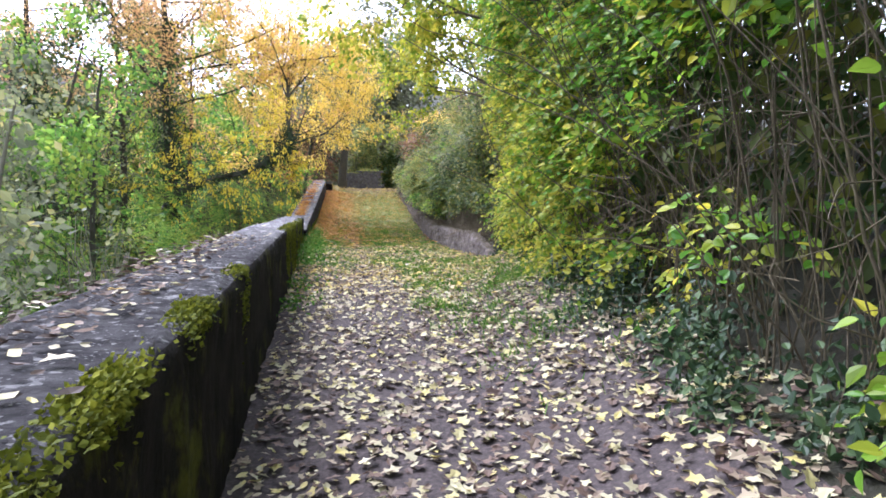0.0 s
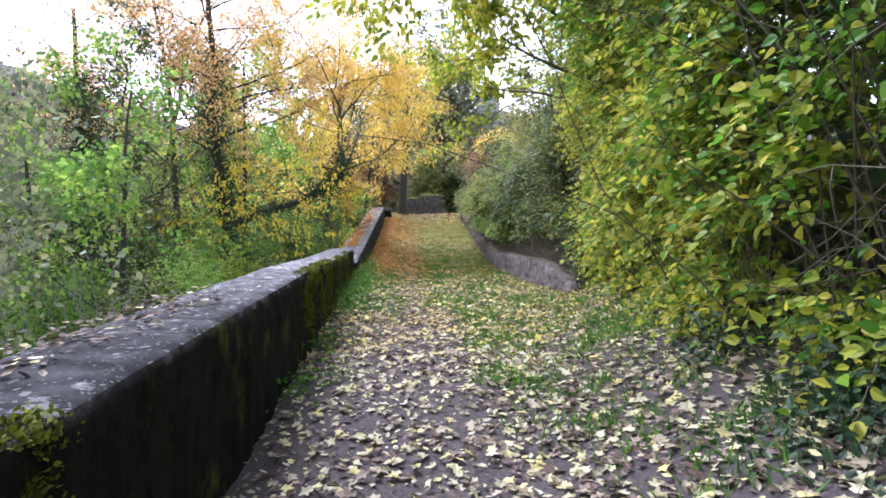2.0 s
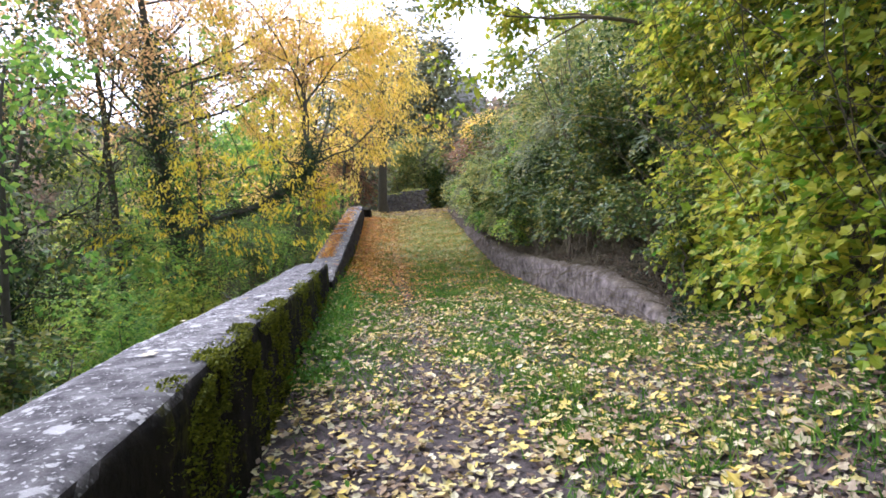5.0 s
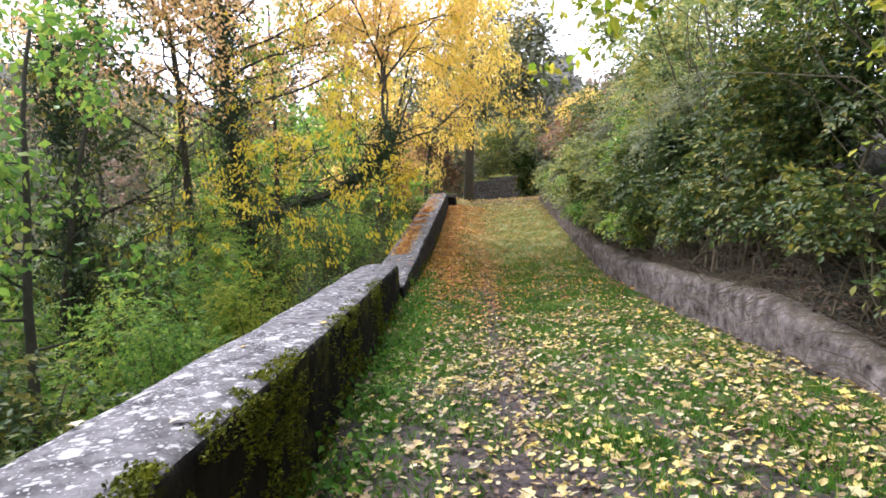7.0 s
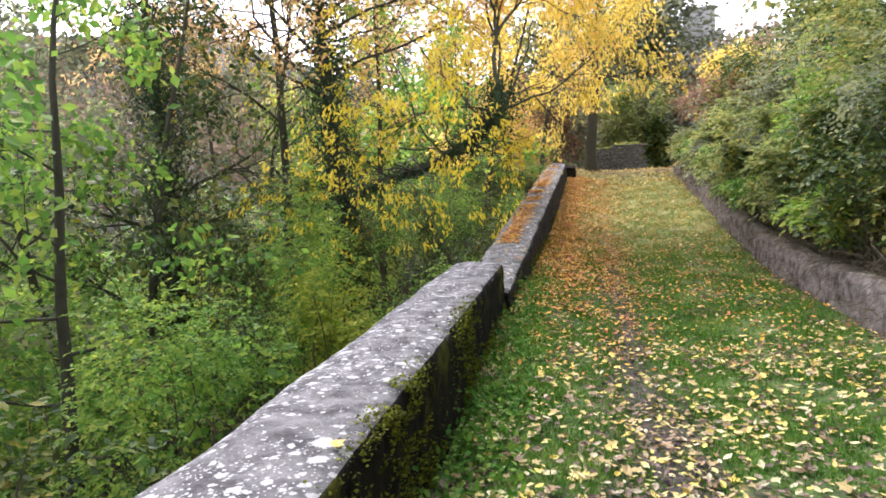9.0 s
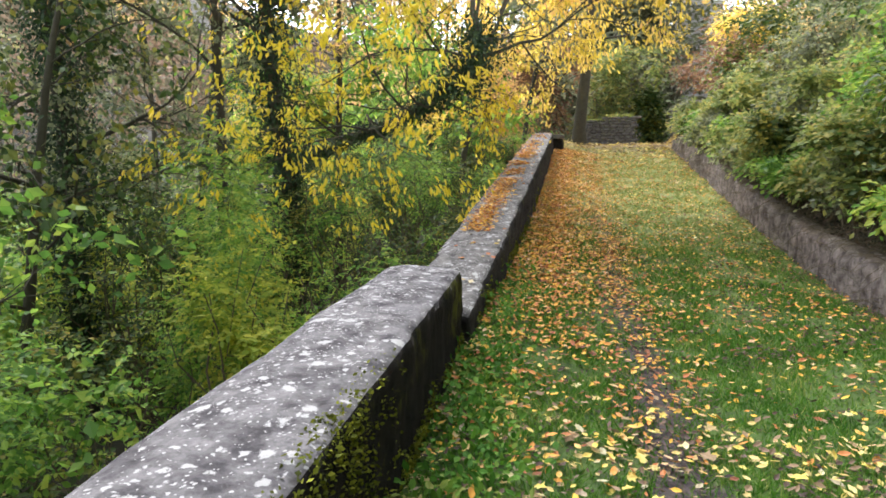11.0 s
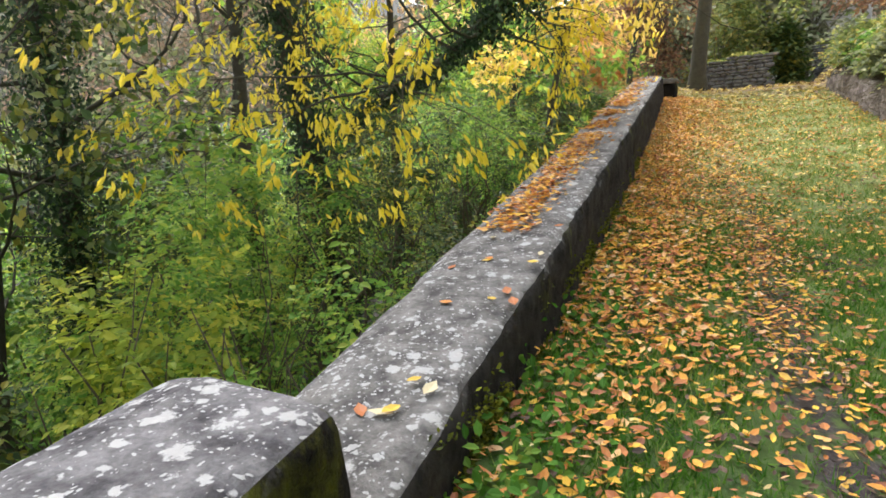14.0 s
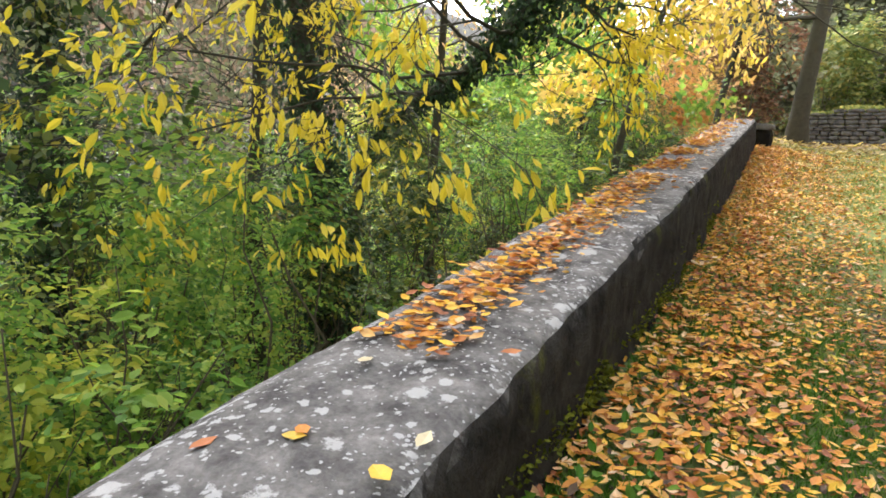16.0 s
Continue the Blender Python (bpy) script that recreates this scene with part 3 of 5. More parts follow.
def tree(name, x, y, way, height, radius, leaf, n, size, label, seed, shape=DIAMOND, bark=None, depth=3, kids=5, ivy=0, ivy_to=0.7, limb_from=0.3, limb_len=0.45,
         spread=1.0, lift=0.1, off=0.12, droop=0.4, foot=None, group="", limbs=11):
    """A tapered trunk with limbs, twigs, a crown of single leaves and, where asked, ivy on the trunk."""
    r = np.random.default_rng(seed)
    z = float(land(x, y)) if foot is None else foot
    top = holder(name, (x, y, z), label, "tree", group)
    trunk = bend((0, 0, -0.15), way, height, r, 12, 0.14, 0.05)
    rad = radius * np.linspace(1, 0.22, 13)
    rad[0] *= 1.35
    v, f = tubes([(trunk, rad)], 10)
    piece("trunk", v, f, bark or M_BARK, top, "", True)
    ends = []
    for q in range(limbs):
        s = limb_from + (1 - limb_from) * (q + r.random()) / limbs
        i = min(int(s * 12), 11)
        p = trunk[i] + (trunk[i + 1] - trunk[i]) * (s * 12 - i)
        a = r.uniform(0, 2 * np.pi)
        d = np.array([math.cos(a), math.sin(a), r.uniform(0.0, 0.7)])
        ls, es = grow(r, p, d, height * limb_len * (1.25 - 0.7 * s) * r.uniform(0.7, 1.15), rad[i] * 0.34, depth - 1, kids, 0.35, lift, spread)
        v, f = tubes([(a, b) for _, a, b in ls], 5)
        piece("limb", v, f, bark or M_BARK, top, "", True)
        ends += es
    if n:
        p, d = scatter_on(ends, n, r, off)
        axis = d * 0.3 + r.normal(size=p.shape) * 0.5 + np.array([0, 0, -droop])
        nor = r.normal(size=p.shape) + np.array([0, 0, 0.3])
        v, f = leaves(p, axis, nor, size * r.uniform(0.6, 1.25, n), shape)
        piece("crown", v, f, leaf, top)
    if ivy:
        m = max(2, int(13 * ivy_to))
        p, d = scatter_on([trunk[:m]], ivy, r, 0.0)
        o = unit(r.normal(size=p.shape) * np.array([1, 1, 0.15]))
        p = p + o * (radius * 0.9 + np.abs(r.normal(size=(ivy, 1))) * radius * 1.3)
        v, f = leaves(p, r.normal(size=p.shape) * 0.5 + np.array([0, 0, -0.7]), o + r.normal(size=p.shape) * 0.4, 0.085 * r.uniform(0.6, 1.3, ivy), LEAF)
        piece("ivy", v, f, M_IVY, top, "dark glossy ivy")
    return top


WIDE = (np.array([(0, 0, 0), (0.12, 0.2, 0.04), (0.34, 0.34, 0.07), (0.62, 0.26, 0.05), (1.0, 0, -0.1), (0.62, -0.26, 0.05), (0.34, -0.34, 0.07), (0.12, -0.2, 0.04)]),
        np.array([(0, 1, 2), (0, 2, 3), (0, 3, 4), (0, 4, 5), (0, 5, 6), (0, 6, 7)]))


MAPLE = (np.array([(0, 0, 0), (0.08, 0.30, 0.03), (0.28, 0.29, 0.05), (0.52, 0.44, 0.10), (0.64, 0.22, 0.04), (1.0, 0, -0.14), (0.64, -0.22, 0.04), (0.52, -0.44, 0.10), (0.28, -0.29, 0.05), (0.08, -0.30, 0.03)]),
         np.array([(0, 1, 2), (2, 3, 4), (0, 2, 4), (0, 4, 5), (0, 5, 6), (0, 6, 8), (6, 7, 8), (0, 8, 9)]))


# hedge along the path: a tall face of leaves before dry stems
def hedge_face(y, z):
    k = np.clip(z / 1.6, 0, 1)
    return right_edge(y) + 0.34 - (0.42 - 0.22 * np.clip((y - 8) / 3, 0, 1)) * k * k * (3 - 2 * k) * np.clip((y + 1) / 6, 0, 1) - 0.14 * np.clip(z - 1.9, 0, 2.2) * np.clip((y - 3) / 4, 0.15, 1)


def lumpy_noise(y, z, scale, seed):
    return np.array([noise.noise(Vector((a * scale, b * scale, seed))) for a, b in zip(y, z)])


def hedge_shrub(y0, y1, seed):
    r = np.random.default_rng(seed)
    ym = (y0 + y1) / 2
    top = holder("hedge_shrub", (0, 0, 0), "tall unclipped hedge shrub turning from green to yellow", "hedge", "hedge beside the path")
    span, tall = y1 - y0, 5.6
    stems = []
    for _ in range(110 if ym < 6 else 80):
        y = r.uniform(y0, y1)
        x = float(right_edge(y)) + 0.36 + abs(r.normal()) * 0.5
        h = r.uniform(1.2, 4.6)
        z = float(land(x, y))
        stems.append((bend((x, y, z - 0.05), (r.normal() * 0.12 - 0.05, r.normal() * 0.12, 1), h, r, 6, 0.5), r.uniform(0.0025, 0.008) * np.linspace(1, 0.3, 7)))
    for _ in range(170 if ym < 6 else 90):
        y, z = r.uniform(y0, y1), r.uniform(0.15, 3.5)
        x = float(hedge_face(y, z)) + r.uniform(0.1, 0.6)
        stems.append((bend((x, y, z), (r.normal() * 0.6 - 0.3, r.normal(), r.normal() * 0.6), r.uniform(0.3, 0.9), r, 4, 0.4), 0.0035 * np.linspace(1, 0.3, 5)))
    v, f = tubes(stems, 4)
    tagged(piece("brushwood", v, f, M_STEM, top, "dry brown stems", True), kind="stuff")
    n = int((3500 if ym < 6.5 else 2600) * span / 2)
    y, z = r.uniform(y0 - 0.2, y1 + 0.2, n), r.uniform(0.12, tall, n)
    lump = lumpy_noise(y, z, 0.75, 3.0) + 0.5 * lumpy_noise(y, z, 1.9, 13.0)
    gap = lumpy_noise(y, z, 1.7, 9.0) + 0.5 * lumpy_noise(y, z, 4.0, 19.0)
    bare = np.clip((5.4 - y) / 0.9, 0, 1) * np.clip((y - 1.6) / 0.6, 0.2, 1) * np.clip((2.1 - z) / 0.5, 0, 1) + 0.06 * np.clip((5 - y) / 3, 0, 1)
    keep = gap > -0.12 + 0.62 * bare + np.where(z < 0.4, 0.1, 0)
    y, z, lump = y[keep], z[keep], lump[keep]
    x = hedge_face(y, z) - lump * 0.55 + np.abs(r.normal(size=len(y))) * 0.28 + 0.16
    foot = np.stack([x, y, z + path_z(y) + 0.2 * np.clip((13 - y) / 4, 0, 1)], -1)
    way = np.array([-0.8, -0.15, 0.15]) + r.normal(size=foot.shape) * np.array([0.4, 0.7, 0.45])
    ln, k = r.uniform(0.2, 0.5, len(foot)), 9
    p, axis, nor = sprays(r, foot, way, ln, k, 0.45)
    nor = nor + np.array([-0.7, -0.3, 0.0]) + r.normal(size=p.shape) * 0.35
    shift = np.maximum(right_edge(p[:, 1]) - 0.75 - p[:, 0], 0)
    p[:, 0] += shift
    size = 0.057 * r.uniform(0.5, 1.5, len(p))
    mix = np.repeat(0.40 + 0.5 * lumpy_noise(y, z, 0.7, 5.0) - 0.2 * (z - 1.6) + 0.11 * (y - 4), k)
    turned = r.random(len(p)) < np.clip(mix, 0.08, 0.92)
    for part_name, mask, m, words in (("foliage", ~turned, M_HEDGE_GREEN, ""), ("yellowing_foliage", turned, M_HEDGE, "leaves turning yellow")):
        v, f = leaves(p[mask], axis[mask], nor[mask], size[mask] * (1.1 if words else 1.0), MAPLE if ym > 7 else WIDE)
        piece(part_name, v, f, m, top, words)
    lines = [(np.stack([q, q + w * h * 0.55 - np.array([0, 0, 0.05 * h]), q + w * h - np.array([0, 0, 0.4 * h])]), np.array([0.004, 0.003, 0.0015])) for q, w, h in zip(foot[::3], unit(way)[::3], ln[::3])]
    v, f = tubes(lines, 3)
    tagged(piece("fine_brushwood", v, f, M_STEM, top, "", True), kind="stuff")
    # added backing of darker leaves: blocks light, paints the hedge's inner shade
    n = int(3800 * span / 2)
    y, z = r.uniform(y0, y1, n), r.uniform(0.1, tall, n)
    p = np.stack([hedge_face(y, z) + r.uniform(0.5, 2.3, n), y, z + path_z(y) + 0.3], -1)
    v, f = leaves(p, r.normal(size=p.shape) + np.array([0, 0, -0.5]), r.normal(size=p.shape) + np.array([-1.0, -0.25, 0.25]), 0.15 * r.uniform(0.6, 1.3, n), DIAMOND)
    piece("dark_backing", v, f, M_HEDGE_DARK, top, "dark backing leaves that block light and stand in for shade")
    return top


for k, y0 in enumerate(np.arange(-2.2, 10.5, 2.1)):
    hedge_shrub(y0, y0 + 2.1, 100 + k)


def ivy_patch(x, y, wide, n, seed, h=0.35):
    r = np.random.default_rng(seed)
    px, py = x + r.normal(size=n) * wide * 0.45, y + r.normal(size=n) * wide * 0.6
    pz = land(px, py) + np.abs(r.normal(size=n)) * h * 0.5
    p = np.stack([px, py, pz], -1)
    v, f = leaves(p - np.array([x, y, 0]), r.normal(size=p.shape) + np.array([-0.3, 0, -0.4]), r.normal(size=p.shape) * 0.5 + np.array([-0.5, 0, 0.8]), 0.045 * r.uniform(0.6, 1.4, n), LEAF)
    ob = piece("ivy_patch", v, f, M_IVY)
    ob.location = (x, y, 0)
    return tagged(ob, "dark green ivy creeping at the foot of the hedge", "ivy", "ivy at the hedge foot", "stuff")


for k, (x, y, w, n) in enumerate([(1.25, 2.9, 0.2, 350), (1.5, 2.3, 0.3, 500), (1.45, 3.6, 0.35, 700), (1.4, 4.9, 0.4, 1100), (1.35, 6.4, 0.3, 400), (1.3, 9.2, 0.25, 250), (1.1, 11.8, 0.2, 200)]):
    ivy_patch(x, y, w, n, 300 + k)

# branches that reach over the path from the hedge
for k, (y, z, way, ln, n) in enumerate([(7.0, 3.3, (-1, 0.25, 0.25), 1.9, 1900), (8.6, 3.5, (-1, 0.3, 0.2), 2.0, 2000), (10.5, 3.5, (-0.8, 0.2, 0.3), 1.7, 1700), (4.6, 3.2, (-0.6, 0.5, 0.3), 1.3, 900), (12.2, 3.0, (-0.9, 0.1, 0.3), 1.7, 1700), (9.6, 2.7, (-0.9, 0.1, 0.35), 1.4, 1300)]):
    r = np.random.default_rng(340 + k)
    x = 1.25
    top = holder("overhanging_bough", (x, y, z), "leafy bough reaching over the path from the hedge", "branch", "boughs over the path")
    ls, es = grow(r, (0, 0, 0), way, ln, 0.028, 2, 6, 0.3, 0.1, 0.7)
    v, f = tubes([(a, b) for _, a, b in ls], 5)
    piece("wood", v, f, M_STEM, top, "", True)
    p, d = scatter_on(es, n, r, 0.05)
    v, f = leaves(p, d * 0.4 + r.normal(size=p.shape) * 0.5 + np.array([0, 0, -0.5]), r.normal(size=p.shape) * 0.6 + np.array([-0.4, -0.4, 0.6]), 0.075 * r.uniform(0.6, 1.2, n), WIDE)
    piece("foliage", v, f, M_HEDGE, top)

# shrubs on the bank above the retaining wall
r = np.random.default_rng(55)
BANK = [(14.3, 1.35, 3.6, 1.2), (15.6, 2.6, 4.9, 1.7), (16.6, 1.0, 2.6, 1.0), (18.2, 2.2, 4.6, 1.6), (19.0, 0.95, 2.2, 1.0), (20.8, 2.0, 4.4, 1.7), (21.9, 0.95, 2.2, 1.05),
        (23.8, 2.3, 4.6, 1.8), (25.0, 0.95, 2.2, 1.1), (27.2, 2.1, 4.5, 1.8), (28.2, 1.0, 2.2, 1.15), (17.7, 0.85, 1.6, 0.8), (20.4, 0.85, 1.5, 0.85), (23.4, 0.85, 1.5, 0.85), (26.6, 0.9, 1.5, 0.9), (29.8, 0.9, 1.6, 0.95), (15.3, 0.95, 1.8, 0.8), (30.6, 2.2, 4.6, 1.9), (32.4, 1.4, 3.0, 1.4), (34.6, 2.0, 4.4, 1.9), (37.6, 2.6, 5.0, 2.1), (41.0, 3.2, 5.4, 2.4)]
BANK += [(y, 0.42, 1.15 + 0.35 * math.sin(y * 2.1), 0.62) for y in np.arange(12.4, 35, 0.8)]
for k, (y, off, h, w) in enumerate(BANK):
    h = h * (1 - 0.38 * float(np.clip((y - 21) / 6, 0, 1)))
    dark = off < 1.6 and y < 19
    bush("bank_shrub", float(right_edge(y)) + off, y, h, w, ((1500 if y < 17.5 else 3600) if off < 0.7 else 7000 if y < 20 else 5600), 0.07 + 0.0026 * (y - 14), (M_HEDGE_DARK if dark else (M_RUSSET, M_LIME, M_BANK, M_RUSSET, M_YELLOW)[k % 5] if y > 31.5 and off > 0.7 else (M_BANK, M_UNDER, M_HEDGE_DARK, M_BANK, M_GREYLEAF)[k % 5]),
         "dense dark green shrub on the bank" if dark else "green shrub fading to yellow on the bank", 400 + k, LEAF if y < 20 else DIAMOND, None, 26, "shrub", "shrubs on the bank", 6 if k % 2 else 16, 0.3, (0.2 if y < 17.5 else 0.02) if off < 0.7 else 0.4)
# trees at y < 14 are added, hidden by the hedge, to block the sky
for k, (y, off, h) in enumerate([(16.0, 5.0, 8.0), (20.5, 5.5, 8.5), (26.0, 5.5, 5.0), (9.0, 4.6, 7.5), (4.0, 4.4, 7.5), (0.0, 4.5, 7.5), (12.5, 4.4, 7.5)]):
    bush("bank_tree", float(right_edge(y)) + off, y, h, 2.7, 5200, 0.17, M_HEDGE_DARK if y < 14 else M_BANK, "tall leafy tree behind the hedge, the nearer ones added to block the sky", 440 + k, DIAMOND, M_BARK, 16, "tree", "trees behind the hedge", 12)
# thin poles of young trees among the bank shrubs
for k, (y, off) in enumerate([(16.2, 1.3), (17.1, 1.6), (18.5, 1.25), (15.1, 1.9)]):
    tree("sapling", float(right_edge(y)) + off, y, (-0.03, 0.02, 1), 5.2, 0.032, M_BANK, 700, 0.09, "slender young tree among the bank shrubs", 470 + k, LEAF, M_BARK_GREY, 2, 4, limb_from=0.45, limb_len=0.2, group="saplings on the bank", limbs=8)

# trees and undergrowth on the slope below the parapet
tree("slender_tree", -12.4, 24.8, (-0.02, 0.0, 1), 16.5, 0.17, M_PINK, 19000, 0.135, "slender dark tree with sparse orange leaves on the slope", 501, NARROW, ivy=700, ivy_to=0.4, limb_from=0.44, limb_len=0.33, lift=0.25, kids=6, limbs=24)
tree("ivy_tree", -10.3, 24.6, (0.02, 0.0, 1), 16.0, 0.22, M_PINK, 22000, 0.135, "ivy-clad tree with yellow and orange leaves", 502, NARROW, ivy=11000, ivy_to=0.72, limb_from=0.42, limb_len=0.34, lift=0.25, kids=6, limbs=24)
tree("ivy_tree", -14.5, 22.5, (-0.02, 0.03, 1), 13.5, 0.27, M_GREYLEAF, 8500, 0.12, "broad ivy-clad tree with thin grey-green leaves", 503, LEAF, ivy=17000, ivy_to=0.85, limb_from=0.3, limb_len=0.3, kids=6, limbs=14)


# the leaning cherry whose boughs hang over the parapet
def cherry():
    r = np.random.default_rng(77)
    bx, by = -12.6, 27.3
    bz = float(land(bx, by))
    top = holder("leaning_cherry_tree", (bx, by, bz), "leaning ivy-grown cherry tree with drooping bright yellow leaves", "tree")
    o = np.array([bx, by, bz])
    k = np.linspace(0, 1, 25)
    key = np.array([(bx, by, bz - 0.2), (-12.4, 27.15, -0.3), (-11.7, 26.7, 1.15), (-9.7, 25.5, 1.75), (-7.5, 24.2, 2.1), (-5.95, 23.3, 2.7), (-5.5, 23.15, 3.1), (-5.75, 23.6, 3.8), (-6.0, 24.3, 4.9), (-6.1, 25.2, 6.4)])
    s = np.linspace(0, 1, len(key))
    trunk = np.stack([np.interp(k, s, key[:, q]) for q in range(3)], -1)
    trunk[1:-1] = (trunk[:-2] + 2 * trunk[1:-1] + trunk[2:]) / 4
    trunk += r.normal(size=trunk.shape) * 0.02
    rad = 0.085 * np.linspace(1.5, 0.35, 25)
    v, f = tubes([(trunk - o, rad)], 10)
    piece("trunk", v, f, M_BARK, top, "", True)
    ends, low_ends = [], []

    def limb(ls):
        v, f = tubes([(a - o, b) for _, a, b in ls], 5)
        piece("limb", v, f, M_BARK, top, "", True)

    boughs = [((-5.5, 23.15, 3.1), (0.15, 1, 0.55), 4.2), ((-5.5, 23.15, 3.1), (0.35, 0.9, 0.25), 3.6), ((-5.7, 23.5, 3.65), (-0.1, 0.8, 0.9), 3.8), ((-6.0, 24.2, 4.9), (0.5, 0.6, 0.5), 3.2),
              ((-6.0, 24.4, 5.0), (-0.7, 0.2, 0.6), 3.4), ((-6.1, 25.2, 6.3), (0.2, 0.3, 1), 2.6), ((-5.9, 24.0, 4.6), (0.3, 0.9, 0.8), 3.6), ((-6.05, 24.7, 5.6), (-0.5, 0.7, 0.6), 3.2),
              ((-5.6, 23.3, 3.4), (0.1, 0.95, 0.05), 3.4), ((-6.1, 25.0, 6.1), (0.6, -0.2, 0.6), 2.4), ((-6.0, 24.6, 5.5), (-0.3, -0.6, 0.8), 3.0)]
    for p, d, ln in boughs:
        ls, es = grow(r, p, d, ln, 0.034, 3, 5, 0.45, 0.05, 0.85)
        limb(ls)
        ends += es
    low = [((-6.6, 23.7, 2.4), (0.05, -1, -0.05), 3.4), ((-7.5, 24.2, 2.1), (-0.05, -1, 0.0), 3.8), ((-8.6, 24.8, 1.95), (-0.1, -1, 0.02), 3.9), ((-5.8, 23.25, 2.8), (-0.1, -1, 0.1), 3.0), ((-9.4, 25.3, 1.8), (-0.1, -1, 0.1), 3.8),
           ((-7.0, 23.9, 2.2), (-0.35, -0.9, 0.25), 3.4), ((-5.5, 23.15, 3.1), (-0.25, -0.9, 0.35), 3.0), ((-6.4, 23.6, 2.5), (0.2, 0.5, -0.4), 1.8), ((-5.9, 23.3, 2.7), (-0.05, 0.9, -0.3), 1.9), ((-8.0, 24.4, 2.0), (-0.3, -1, 0.3), 3.6), ((-10.4, 25.9, 1.6), (-0.2, -1, 0.15), 3.6)]
    for p, d, ln in low:
        ls, es = grow(r, p, d, ln, 0.024, 2, 6, 0.5, -0.02, 0.75)
        limb(ls)
        low_ends += es
    p, d = scatter_on(ends, 21000, r, 0.1)
    ok = (p[:, 0] < wall_line(p[:, 1]) + 0.25) | (p[:, 2] > 3.2)
    p, d = p[ok], d[ok]
    v, f = leaves(p - o, d * 0.3 + r.normal(size=p.shape) * 0.4 + np.array([0, 0, -0.8]), r.normal(size=p.shape) + np.array([0, -0.4, 0.2]), 0.125 * r.uniform(0.6, 1.2, len(p)), NARROW)
    piece("crown", v, f, M_YELLOW, top)
    # lower sprays: leaves in small bunches
    c, d = scatter_on(low_ends, 580, r, 0.02)
    ok = c[:, 0] < wall_line(c[:, 1]) - 0.5
    c, d = c[ok], d[ok]
    i = np.repeat(np.arange(len(c)), 6)
    p = c[i] + r.normal(size=(len(i), 3)) * 0.06
    v, f = leaves(p - o, d[i] * 0.5 + r.normal(size=p.shape) * 0.45 + np.array([0, 0, -0.75]), r.normal(size=p.shape) * 0.7 + np.array([0.3, -0.6, 0.4]), 0.125 * r.uniform(0.65, 1.2, len(p)), NARROW)
    piece("lower_sprays", v, f, M_LEMON, top, "drooping bunches of yellow leaves")
    p, d = scatter_on([trunk[5:19]], 8500, r, 0.0)
    q = unit(r.normal(size=p.shape))
    thick = 0.12 + 0.26 * np.exp(-((p[:, :1] + 5.8) ** 2) / 0.5)
    p = p + q * (0.06 + np.abs(r.normal(size=(len(p), 1))) * thick)
    v, f = leaves(p - o, r.normal(size=p.shape) * 0.5 + np.array([0, 0, -0.7]), q + r.normal(size=p.shape) * 0.4, 0.07 * r.uniform(0.6, 1.3, len(p)), LEAF)
    piece("ivy", v, f, M_IVY, top, "dark ivy on the leaning trunk")


cherry()

r = np.random.default_rng(60)
# undergrowth: rows of bushes down the slope
spots = []
for off, y0, y1, gap, h, w in [(1.5, -3, 40, 2.1, 1.8, 0.8), (2.9, -4, 42, 2.0, 2.8, 1.1), (4.8, -5, 44, 2.5, 3.6, 1.4), (7.4, -6, 46, 3.0, 4.4, 1.8), (10.5, -6, 50, 3.4, 4.8, 2.2), (14.5, -6, 54, 4.2, 5.6, 2.8), (19.0, -6, 58, 5.0, 6.5, 3.4)]:
    for y in np.arange(y0, y1, gap):
        yy = y + r.uniform(-0.4, 0.4) * gap
        spots.append((float(wall_line(yy)) - off - r.uniform(0, 0.35) * off * 0.3 - 0.3, yy, h * r.uniform(0.65, 1.3), w * r.uniform(0.8, 1.2), off))
for k, (x, y, h, w, off) in enumerate(spots):
    grey = y < 11 and (off > 2 or k % 2 == 0)
    kind = "grey" if grey else ("lime", "green", "green", "dark", "green", "lime", "green")[k % 7 if off > 7 else k % 5]
    # extra dark leaves here paint in the shadowed hollow below the wall
    if y > 20.5 and off < 6:
        kind = ("dark", "green", "dark")[k % 3]
    elif y > 14.5 and off < 4:
        kind = ("green", "green", "lime")[k % 3]
    elif y > 9 and off < 4:
        kind = ("green", "dark", "green", "dark", "dark")[k % 5]
    leaf = {"grey": M_GREYLEAF, "dark": M_HEDGE_DARK, "green": M_UNDER, "lime": M_LIME}[kind]
    words = {"grey": "grey-green twiggy bush on the slope", "dark": "dark green bush in the undergrowth", "green": "leafy green undergrowth bush on the slope", "lime": "yellow-green bush on the slope with backlight painted into its leaves"}[kind]
    size = ((0.062, 0.078, 0.095)[k % 3] if y > 9 else 0.05) if off < 4 else (0.085, 0.11)[k % 2] if off < 9 else 0.06 + 0.0075 * off
    n = int(np.clip(2300 * w * w * (0.085 / size) ** 1.3, 700, 8000) * (0.36 if grey else 1))
    bush("undergrowth_bush", x, y, h, w, n, size, leaf, words, 600 + k, LEAF if off < 9 else DIAMOND, M_TWIG_PALE if grey else M_STEM, 110 if grey else 18, "bush", "undergrowth below the wall", 6)

